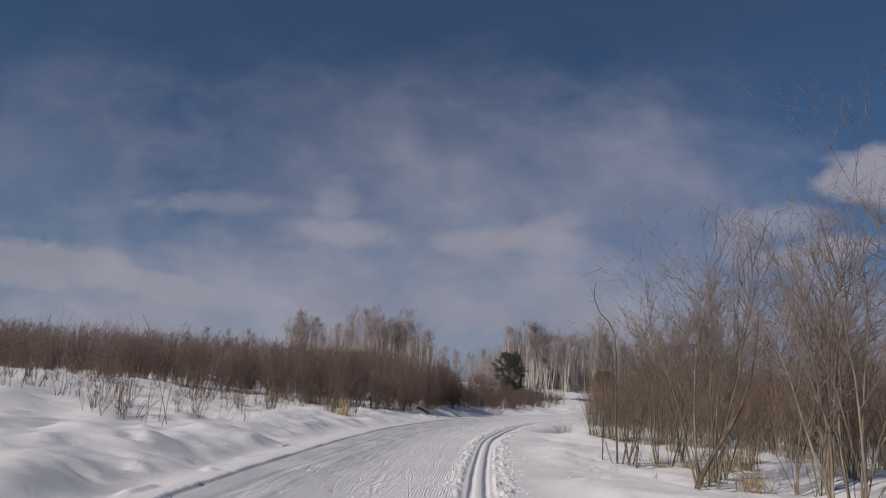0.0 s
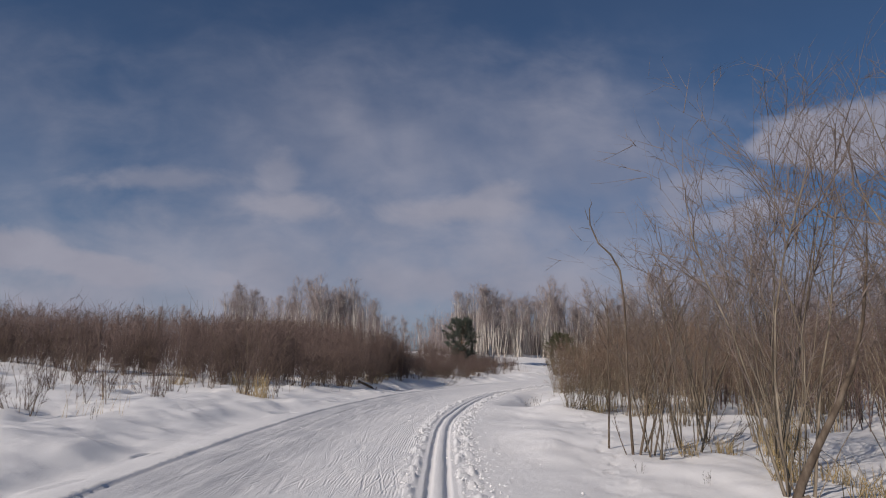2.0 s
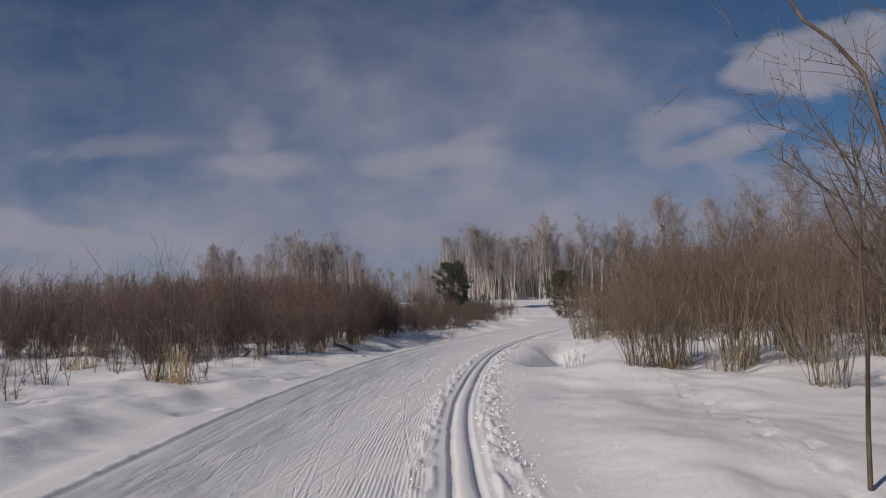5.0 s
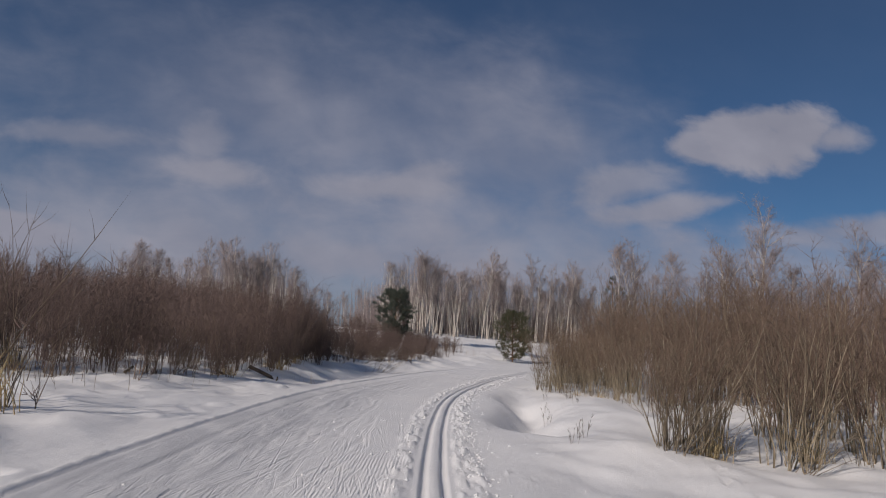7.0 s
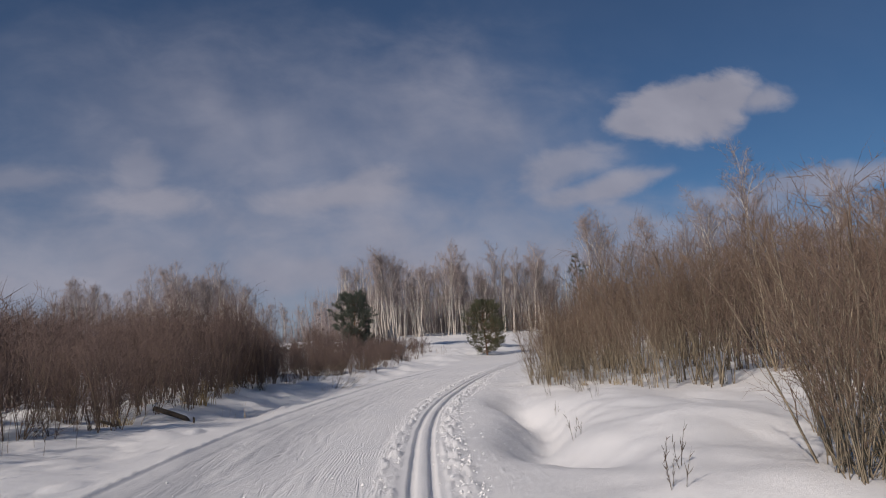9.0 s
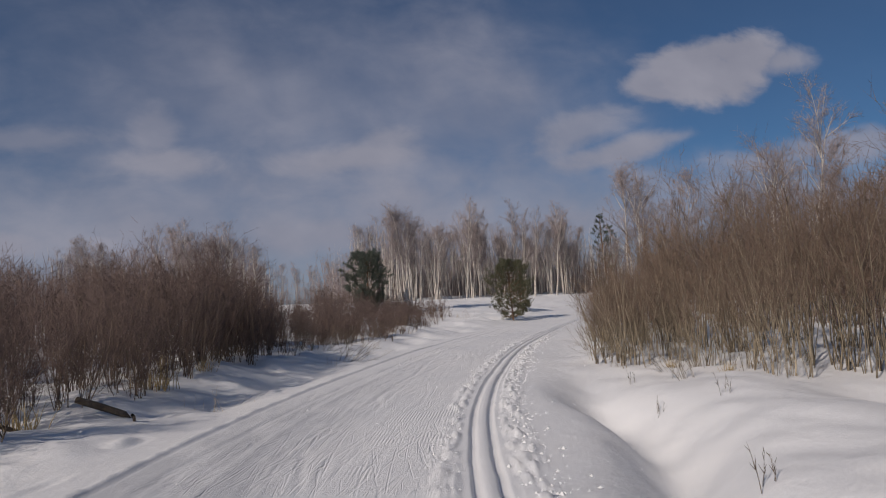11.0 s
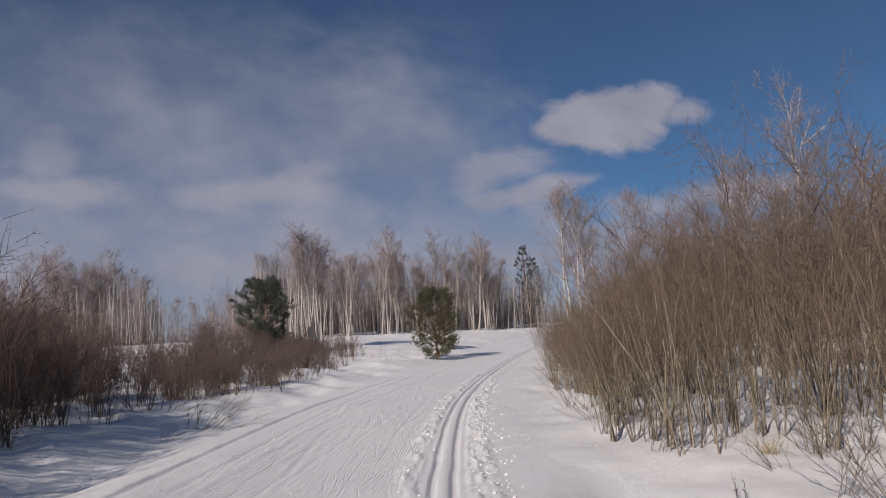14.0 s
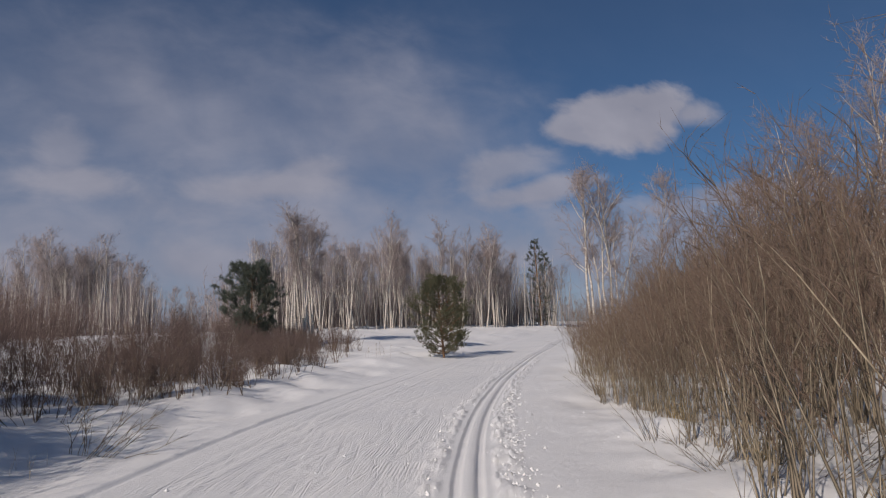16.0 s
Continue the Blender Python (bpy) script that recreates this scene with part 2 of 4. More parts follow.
        sc.inputs["Location"].default_value = (turn * 50 + 7, across * 3, 0)
        L.new(uvn.outputs[0], rot.inputs[0]), L.new(rot.outputs[0], sc.inputs[0]), L.new(sc.outputs[0], ns.inputs["Vector"])
        ns.inputs["Scale"].default_value, ns.inputs["Detail"].default_value = 1.0, 0.0
        off = mth("ABSOLUTE", mth("SUBTRACT", ns.outputs[0], 0.5))
        cut = mth("SUBTRACT", mth("MULTIPLY", edge(off, 0.06, 0.03), 0.45), edge(off, 0.03, 0.008))
        cut = mth("MULTIPLY", mth("MULTIPLY", cut, edge(grain(N, L, 0.5 + across * 0.07, 3.0), 0.48, 0.56)), strength)
        lines = mth("ADD", lines, cut)
    lines = mth("MULTIPLY", lines, mth("MULTIPLY", edge(sp.outputs[0], -3.5, -2.9), edge(sp.outputs[0], -0.4, -0.55)))
    bump = N.new("ShaderNodeBump")
    bump.inputs["Strength"].default_value, bump.inputs["Distance"].default_value = 0.9, 1.0
    L.new(mth("ADD", mth("ADD", mth("ADD", cord, crust), fine), lines), bump.inputs["Height"])
    L.new(bump.outputs[0], b.inputs["Normal"])
    return m


SNOW = snow()


# ---- the ground: one sheet of snow, with the groomed trail in it ----
def hash2(ix, iy, seed):
    h = (ix.astype(np.int64) * 374761393 + iy.astype(np.int64) * 668265263 + seed * 974711) & 0xFFFFFFFF
    h = ((h ^ (h >> 13)) * 1274126177) & 0xFFFFFFFF
    return ((h ^ (h >> 16)) & 0xFFFF) / 65535.0


def vnoise(x, y, seed=0):
    ix, iy = np.floor(x), np.floor(y)
    fx, fy = x - ix, y - iy
    fx, fy = fx * fx * (3 - 2 * fx), fy * fy * (3 - 2 * fy)
    a, b = hash2(ix, iy, seed), hash2(ix + 1, iy, seed)
    c, d = hash2(ix, iy + 1, seed), hash2(ix + 1, iy + 1, seed)
    return (a + (b - a) * fx) * (1 - fy) + (c + (d - c) * fx) * fy - 0.5


def fbm(x, y, seed=0, octaves=4):
    return sum(vnoise(x * 2 ** i, y * 2 ** i, seed + i) / 2 ** i for i in range(octaves))


def sstep(v, lo, hi):
    t = np.clip((v - lo) / (hi - lo), 0, 1)
    return t * t * (3 - 2 * t)


# the middle of the two ski grooves: y, x
BEND = ((-40, -0.6), (-10, 0.15), (0, 0.33), (5, 0.45), (9.6, 0.64), (13.8, 0.96), (17.8, 1.32), (20.4, 1.56), (22.6, 1.92), (24.9, 2.36), (27, 2.80), (31.5, 3.82), (35, 4.86), (38.3, 6.10), (41.5, 7.45), (45.4, 9.15), (48, 10.5), (53.5, 13.5), (57.2, 15.7), (66, 21.3), (80, 31), (95, 42.5), (130, 72))
BEND_Y = np.arange(-40, 130, 0.25)
BEND_X = np.interp(BEND_Y, *zip(*BEND))
for _ in range(90):
    BEND_X[1:-1] = (BEND_X[:-2] + 2 * BEND_X[1:-1] + BEND_X[2:]) / 4
BEND_S = np.gradient(BEND_X, BEND_Y)


def rail(y):
    """The middle of the grooves at y, and how much a step across it widens in x."""
    slope = np.interp(y, BEND_Y, BEND_S)
    held = np.clip(y, -40, 129)
    return np.interp(held, BEND_Y, BEND_X) + slope * (y - held), np.sqrt(1 + slope ** 2)


def rise(y):
    return np.interp(y, (-200, 44, 56, 70, 90, 112, 160, 300, 1600), (0, 0, 0.06, 0.34, 0.98, 1.75, 2.6, 4.0, 6))


def relief(d, x, y, fine=True):
    """Height of the snow at d metres across from the grooves."""
    left, right = 1 - sstep(d, -5.2, -3.8), sstep(d, 0.85, 2.0)
    und = 0.24 * fbm(x / 3.6, y / 3.6, 3) + (0.07 + 0.13 * left) * fbm(x / 1.0, y / 1.5, 9) + 0.05 * left * np.abs(fbm(x / 0.45, y / 0.45, 15))
    z = rise(y) + left * (und + 0.03 + 0.7 * sstep(-d, 6, 24)) + 0.26 * sstep(-d, 3.9, 6.8) + right * (und * 1.3)
    z = z + 0.02 * fbm(x / 1.5, y / 4.0, 21) * (1 - left) * (1 - right)
    # hollow and hump beside the trail where a brook runs under the snow
    brook = np.exp(-((y - 32.0) / 4.6) ** 4)
    z = z - 0.55 * brook * np.exp(-((d - 2.0 + 0.25 * np.sin(y * 0.9)) / 0.55) ** 2) + 0.26 * brook * np.exp(-((d - 3.9) / 1.1) ** 2)
    z = z + 0.30 * np.exp(-((y - 25.2) / 1.5) ** 2) * np.exp(-((d - 2.9) / 1.2) ** 2)
    z = z - 0.30 * np.exp(-((y - 41) / 6.5) ** 2) * np.exp(-((d + 5.2) / 0.7) ** 2)
    z = z - 0.12 * np.exp(-((y - 12) / 8.0) ** 2) * np.exp(-((d + 4.6) / 0.45) ** 2)
    if fine:
        ragged = 0.55 + 1.1 * (vnoise(y * 9, d * 3, 31) + 0.5)
        fade = 1 - sstep(y, 46, 64)
        z = z + fade * (0.032 * ragged * np.exp(-((d + 3.70) / 0.04) ** 2) - 0.025 * np.exp(-((d + 3.62) / 0.035) ** 2))
        z = z + 0.022 * (0.6 + vnoise(y * 3, d * 4, 33)) * np.exp(-((d + 2.55 + 0.12 * np.sin(y * 0.2)) / 0.07) ** 2)
        z = z - 0.018 * np.exp(-((d + 3.05 + 0.1 * np.sin(y * 0.25)) / 0.04) ** 2)
        for g in (-0.11, 0.11):
            z = z - 0.042 * (1 - sstep(np.abs(d - g + 0.012 * vnoise(y * 1.3, d * 0, 41) + 0.016 * vnoise(y * 6, d * 9, 43)), 0.026, 0.055))
        z = z + 0.012 * np.exp(-(d / 0.05) ** 2) + 0.008 * vnoise(x / 0.12, y / 0.25, 61) * (1 - sstep(np.abs(d), 0.2, 0.3))
        crumbs = sstep(d, 0.22, 0.28) * (1 - sstep(d, 0.42, 0.66)) + 0.8 * sstep(d, -0.60, -0.42) * (1 - sstep(d, -0.30, -0.22))
        rough = np.maximum(fbm(x / 0.13, y / 0.16, 51, 3), -0.05) * 0.11 + vnoise(x / 0.06, y / 0.07, 57) * 0.022
        z = z + crumbs * (rough + 0.012)
    return z


def ground_at(x, y):
    """Height of the snow under a thing."""
    xc, wide = rail(np.array([y], float))
    return float(relief((x - xc) / wide, np.array([x], float), np.array([y], float), False)[0])


def make_ground():
    out = np.geomspace(20.3, 1600, 26)
    cols = np.concatenate([-out[::-1], np.arange(-20, -8.9, 0.32), np.arange(-8.9, -4.5, 0.15), np.arange(-4.5, -3.3, 0.04), np.arange(-3.3, -0.62, 0.045), np.arange(-0.62, 0.9, 0.016), np.arange(0.9, 5, 0.075), np.arange(5, 9, 0.16), np.arange(9, 20, 0.4), out])
    rows = np.concatenate([-np.geomspace(8, 200, 14)[::-1], np.arange(-7.5, 3, 0.5), np.arange(3, 48, 0.105), np.arange(48, 74, 0.22), np.arange(74, 128, 0.7), np.geomspace(128, 1600, 26)])
    d, y = np.meshgrid(cols, rows)
    xc, wide = rail(y)
    x = xc + d * wide
    z = relief(d, x, y)
    rng = np.random.default_rng(4)

    def scratch(d0, y0, d1, y1, width, depth):
        pad = 3 * width
        c0, c1 = np.searchsorted(cols, (min(d0, d1) - pad, max(d0, d1) + pad))
        r0, r1 = np.searchsorted(rows, (min(y0, y1) - pad, max(y0, y1) + pad))
        dd, yy = d[r0:r1, c0:c1], y[r0:r1, c0:c1]
        vx, vy = d1 - d0, y1 - y0
        t = np.clip(((dd - d0) * vx + (yy - y0) * vy) / (vx * vx + vy * vy), 0, 1)
        off = np.hypot(dd - d0 - t * vx, yy - y0 - t * vy) / width
        z[r0:r1, c0:c1] += depth * (0.5 * np.exp(-(off - 1.5) ** 2 * 3) - np.exp(-off ** 2))

    # skating strokes in a herringbone, and long glide lines
    for _ in range(150):
        y0, d0, length, turn = rng.uniform(2, 66), rng.uniform(-3.2, -0.7), rng.uniform(0.6, 2.4), rng.choice((-1, 1)) * rng.uniform(0.06, 0.24)
        d1 = d0 + length * math.sin(turn)
        if -3.4 < d1 < -0.55:
            scratch(d0, y0, d1, y0 + length * math.cos(turn), rng.uniform(0.03, 0.045), rng.uniform(0.006, 0.014))
    for _ in range(60):
        y0, d0, length = rng.uniform(2, 55), rng.uniform(-3.3, -0.8), rng.uniform(3, 8)
        scratch(d0, y0, d0 + rng.uniform(-0.3, 0.3), y0 + length, 0.025, rng.uniform(0.006, 0.014))
    # pole holes and a hare's spoor
    for _ in range(150):
        y0, d0 = rng.uniform(3, 55), rng.choice((rng.uniform(0.9, 1.15), rng.uniform(-3.3, -0.9)))
        scratch(d0, y0, d0 + 0.02, y0 + 0.05, 0.035, 0.03)
    for i in range(26):
        y0 = 11 + i * 0.62
        xs = 2.6 + 0.26 * (y0 - 11) + 0.12 * math.sin(i * 2.1)
        xr, wr = rail(np.array([y0]))
        scratch((xs - xr[0]) / wr[0], y0, (xs - xr[0]) / wr[0] + 0.05, y0 + 0.12, 0.06, 0.05)
    # broken snow and old steps on the banks
    for _ in range(150):
        y0, d0 = rng.uniform(4, 52), rng.uniform(-8.5, -4.1)
        scratch(d0, y0, d0 + rng.uniform(-0.3, 0.3), y0 + rng.uniform(0.1, 0.6), rng.uniform(0.06, 0.16), rng.uniform(-0.05, 0.07))
    h, w = d.shape
    me = bpy.data.meshes.new("ground")
    idx = np.arange(h * w).reshape(h, w)
    quads = np.stack([idx[:-1, :-1], idx[:-1, 1:], idx[1:, 1:], idx[1:, :-1]], -1).reshape(-1, 4)
    me.vertices.add(h * w)
    me.vertices.foreach_set("co", np.stack([x, y, z], -1).ravel())
    me.loops.add(quads.size)
    me.loops.foreach_set("vertex_index", quads.ravel())
    me.polygons.add(len(quads))
    me.polygons.foreach_set("loop_start", np.arange(0, quads.size, 4))
    me.polygons.foreach_set("use_smooth", np.ones(len(quads), bool))
    me.update(calc_edges=True)
    uv = me.uv_layers.new(name="trail")
    uv.data.foreach_set("uv", np.stack([d.ravel(), y.ravel()], -1)[quads.ravel()].ravel())
    me.materials.append(SNOW)
    return tagged(new("ground", me), "white snow field with a groomed ski trail and two grooves", "ground", kind="structure")


ground = make_ground()


# ---- building plants ----
class Wood:
    """Gathers tapered round stems, and blades, for one mesh."""

    def __init__(self):
        self.v, self.f, self.n = [], [], 0

    def stem(self, pts, radii, sides=3):
        pts, radii = np.asarray(pts, float), np.asarray(radii, float)
        k = len(pts)
        tan = np.gradient(pts, axis=0)
        tan /= np.linalg.norm(tan, axis=1)[:, None] + 1e-9
        ref = np.array((1.0, 0, 0)) if abs(tan[0, 0]) < 0.8 else np.array((0, 1.0, 0))
        a = np.cross(tan, ref)
        a /= np.linalg.norm(a, axis=1)[:, None] + 1e-9
        b = np.cross(tan, a)
        ang = np.arange(sides) * 2 * math.pi / sides
        ring = pts[:-1, None] + radii[:-1, None, None] * (np.cos(ang)[None, :, None] * a[:-1, None] + np.sin(ang)[None, :, None] * b[:-1, None])
        self.v.append(ring.reshape(-1, 3)), self.v.append(pts[-1:])
        o = self.n
        for i in range(k - 2):
            for s in range(sides):
                t = (s + 1) % sides
                self.f.append((o + i * sides + s, o + i * sides + t, o + (i + 1) * sides + t, o + (i + 1) * sides + s))
        last, tip = o + (k - 2) * sides, o + (k - 1) * sides
        self.f.extend((last + s, last + (s + 1) % sides, tip) for s in range(sides))
        self.n += (k - 1) * sides + 1

    def batch(self, pts, radii, sides=3):
        """Many stems of as many points each: pts (n, k, 3), radii (k)."""
        n, k = pts.shape[:2]
        tan = pts[:, -1] - pts[:, 0]
        tan = tan / (np.linalg.norm(tan, axis=1)[:, None] + 1e-9)
        ref = np.where((np.abs(tan[:, 2]) < 0.8)[:, None], (0, 0, 1.0), (1.0, 0, 0))
        a = np.cross(tan, ref)
        a /= np.linalg.norm(a, axis=1)[:, None] + 1e-9
        b = np.cross(tan, a)
        ang = np.arange(sides) * 2 * math.pi / sides
        rim = np.cos(ang)[None, :, None] * a[:, None] + np.sin(ang)[None, :, None] * b[:, None]
        ring = pts[:, :-1, None] + np.asarray(radii)[None, :-1, None, None] * rim[:, None]
        per = (k - 1) * sides + 1
        self.v.append(np.concatenate([ring.reshape(n, -1, 3), pts[:, -1:]], 1).reshape(-1, 3))
        pattern = [(i * sides + s, i * sides + (s + 1) % sides, (i + 1) * sides + (s + 1) % sides, (i + 1) * sides + s) for i in range(k - 2) for s in range(sides)]
        tips = [((k - 2) * sides + s, (k - 2) * sides + (s + 1) % sides, per - 1) for s in range(sides)]
        start = self.n + np.arange(n)[:, None, None] * per
        for p in (pattern, tips):
            if p:
                self.f.extend((np.array(p)[None] + start).reshape(-1, len(p[0])).tolist())
        self.n += n * per

    def sprays(self, rng, lines, n, low, lengths, spread, radius, up=0.2):
        """n straight fine twigs that leave the lines."""
        grid = np.linspace(0, 1, 6)
        ls = np.array([np.stack([np.interp(grid, np.linspace(0, 1, len(l)), l[:, c]) for c in range(3)], 1) for l in lines])
        low = np.broadcast_to(np.asarray(low, float), len(ls))
        pick = rng.integers(len(ls), size=n)
        t = (low[pick] + (1 - low[pick]) * rng.uniform(0, 1, n)) * 4.999
        i = t.astype(int)
        p = ls[pick, i] + (ls[pick, i + 1] - ls[pick, i]) * (t - i)[:, None]
        w = ls[pick, i + 1] - ls[pick, i]
        w /= np.linalg.norm(w, axis=1)[:, None] + 1e-9
        side = np.cross(w, rng.normal(0, 1, (n, 3)))
        side /= np.linalg.norm(side, axis=1)[:, None] + 1e-9
        ang = rng.uniform(*spread, n)[:, None]
        way = w * np.cos(ang) + side * np.sin(ang) + np.array((0, 0, up))
        way /= np.linalg.norm(way, axis=1)[:, None]
        made = np.stack([p, p + way * rng.uniform(*lengths, n)[:, None]], 1)
        self.batch(made, (radius, 0))
        return list(made)

    def needles(self, rng, lines, tufts, each):
        """Tufts of needles on limbs."""
        ls = np.array(lines)
        k = ls.shape[1] - 1
        pick, t = rng.integers(len(ls), size=tufts), rng.uniform(0.18, 1.0, tufts) ** 0.7 * (k - 0.001)
        i = t.astype(int)
        p = ls[pick, i] + (ls[pick, i + 1] - ls[pick, i]) * (t - i)[:, None] + rng.normal(0, 0.07, (tufts, 3))
        w = np.repeat(ls[pick, i + 1] - ls[pick, i], each, 0)
        w = w / (np.linalg.norm(w, axis=1)[:, None] + 1e-9) * 0.6 + np.array((0, 0, 0.35)) + rng.normal(0, 0.62, w.shape)
        w /= np.linalg.norm(w, axis=1)[:, None]
        p, m = np.repeat(p, each, 0), tufts * each
        side = np.cross(w, rng.normal(0, 1, (m, 3)))
        side *= (rng.uniform(0.006, 0.010, m) / (np.linalg.norm(side, axis=1) + 1e-9))[:, None]
        self.v.append(np.stack([p - side, p + side, p + w * rng.uniform(0.10, 0.22, m)[:, None]], 1).reshape(-1, 3))
        self.f.extend((self.n + np.arange(m * 3).reshape(-1, 3)).tolist())
        self.n += m * 3

    def mesh(self, name, mat, smooth=True):
        me = bpy.data.meshes.new(name)
        me.from_pydata(np.concatenate(self.v), [], self.f)
        if smooth:
            me.polygons.foreach_set("use_smooth", np.ones(len(me.polygons), bool))
        me.materials.append(mat)
        return me


def part(name, wood, mat, parent, label=""):
    ob = new(name, wood.mesh(name, mat))
    ob.parent = parent
    return tagged(ob, label) if label else ob


def unit(v):
    return v / (np.linalg.norm(v) + 1e-9)


def grow(rng, base, way, length, k, up=0.15, wander=0.10):
    """A wavering line of k points from base."""
    pts, way, step = [np.array(base, float)], unit(np.array(way, float)), length / (k - 1)
    for _ in range(k - 1):
        way = unit(way + rng.normal(0, wander, 3) + np.array((0, 0, up)))
        pts.append(pts[-1] + way * step)
    return np.array(pts)


def off_way(rng, way, spread):
    """A way that leaves another at about spread radians."""
    side = unit(np.cross(way, rng.normal(0, 1, 3)))
    return unit(way * math.cos(spread) + side * math.sin(spread))


def along(pts, t):
    s = t * (len(pts) - 1)
    i = min(int(s), len(pts) - 2)
    return pts[i] + (pts[i + 1] - pts[i]) * (s - i), unit(pts[i + 1] - pts[i])


def shrub(rng, height, stems, lean, stem_mat, twig_mat, twigs=22, limbs=3, thick=0.011, base_r=0.35, fine=0.0042, low=0.42, kind="shrub", reach=(0.55, 1.0), joined=False):
    """A many-stemmed bare shrub: each pair of main stems is a part, the limbs and fine twigs another."""
    root, fuzz, sprigs, k = new(kind), Wood(), [], 9 if height > 4.3 else 7
    root.empty_display_size = 0.3
    wood = Wood()
    for i in range(stems):
        wood = wood if joined else Wood()
        for j in range(2):
            az, out = rng.uniform(0, 2 * math.pi), abs(rng.normal(0, lean))
            r = base_r * math.sqrt(rng.uniform(0, 1))
            base = np.array((r * math.cos(az), r * math.sin(az), -0.08)) if j == 0 else base + np.array((0.012, 0.008, 0))
            tall = height * rng.uniform(*reach) / max(math.cos(out), 0.6)
            line = grow(rng, base, (math.cos(az) * math.sin(out), math.sin(az) * math.sin(out), math.cos(out)), tall, k, 0.05, 0.125 if k == 7 else 0.08)
            r0 = thick * rng.choice((0.55, 0.8, 1.0, 1.3, 1.9))
            wood.stem(line, r0 * np.linspace(1, 0.2, k), 4 if thick > 0.015 else 3)
            lines = [(line, low)]
            for _ in range(limbs):
                p, w = along(line, rng.uniform(low * 0.7, 0.95))
                limb = grow(rng, p, off_way(rng, w, rng.uniform(0.3, 0.85)), tall * rng.uniform(0.14, 0.32), 4, 0.08, 0.17)
                fuzz.stem(limb, r0 * 0.42 * np.linspace(1, 0.35, 4), 3)
                lines.append((limb, 0.15))
                for _ in range(2 if limbs > 5 else 0):
                    p, w = along(limb, rng.uniform(0.3, 0.9))
                    side = grow(rng, p, off_way(rng, w, rng.uniform(0.3, 0.8)), tall * rng.uniform(0.09, 0.2), 4, 0.10, 0.18)
                    fuzz.stem(side, r0 * 0.24 * np.linspace(1, 0.4, 4), 3)
                    lines.append((side, 0.1))
            sprigs += fuzz.sprays(rng, [l for l, _ in lines], twigs // 2, [lo for _, lo in lines], (0.06 * height, 0.16 * height) if height < 5 else (0.25, 0.6), (0.3, 1.0), fine * 1.25, 0.10)
        if not joined:
            part("stem", wood, stem_mat, root)
    if joined:
        tagged(part("brushwood", wood, stem_mat, root), kind="stuff")
    fuzz.sprays(rng, sprigs, int(stems * 2 * twigs * 0.75), 0.15, (0.03 * height, 0.08 * height), (0.3, 1.2), fine * 0.9, 0.06)
    tagged(part("crown", fuzz, twig_mat, root, "fine bare limbs and twigs"), kind="stuff")
    return root


def birch(rng, height, trunks, lean, twigs, bare=0.38):
    """A birch, or a clump of birches from one root, with rounded crowns of hanging twigs."""
    root, fuzz, white = new("birch"), Wood(), Wood()
    for i in range(trunks):
        wood = Wood()
        az = rng.uniform(0, 2 * math.pi)
        out = abs(rng.normal(0, lean)) if trunks > 1 else rng.normal(0, 0.03)
        r = 0.12 * trunks * rng.uniform(0.3, 1) if trunks > 1 else 0
        base = np.array((r * math.cos(az), r * math.sin(az), -0.2))
        tall = height * rng.uniform(0.78, 1.0)
        line = grow(rng, base, (math.cos(az) * math.sin(out), math.sin(az) * math.sin(out), math.cos(out)), tall, 9, 0.03, 0.065)
        r0 = tall * rng.uniform(0.0068, 0.0105)
        wood.stem(line, r0 * np.linspace(1, 0.1, 9), 5)
        part("trunk", wood, BIRCH, root, "white birch trunk with dark marks")
        lines = []
        for n in range(max(12, int(34 / trunks ** 0.5))):
            u = rng.uniform(0, 1)
            p, w = along(line, bare + (0.97 - bare) * u)
            reach = tall * (0.06 + 0.19 * math.sin(math.pi * (0.25 + 0.68 * u))) * rng.uniform(0.6, 1.15)
            limb = grow(rng, p, off_way(rng, w, rng.uniform(0.4, 0.85)), reach, 5, 0.09, 0.11)
            (white if n % 4 == 0 else fuzz).stem(limb, r0 * (0.34 if n % 4 == 0 else 0.2) * np.linspace(1, 0.25, 5), 3)
            lines.append(limb)
        first = fuzz.sprays(rng, lines + [line], int(twigs * 0.42 / trunks), [0.25] * len(lines) + [bare + 0.25], (0.35, 1.0), (0.35, 1.0), 0.011, 0.10)
        fuzz.sprays(rng, first, int(twigs * 1.9 / trunks), 0.2, (0.2, 0.6), (0.4, 1.2), 0.009, 0.02)
    tagged(part("bough", white, BIRCH, root, "white upper limbs"), kind="stuff")
    tagged(part("crown", fuzz, CROWN_TWIG, root, "fine purplish brown crown twigs"), kind="stuff")
    return root


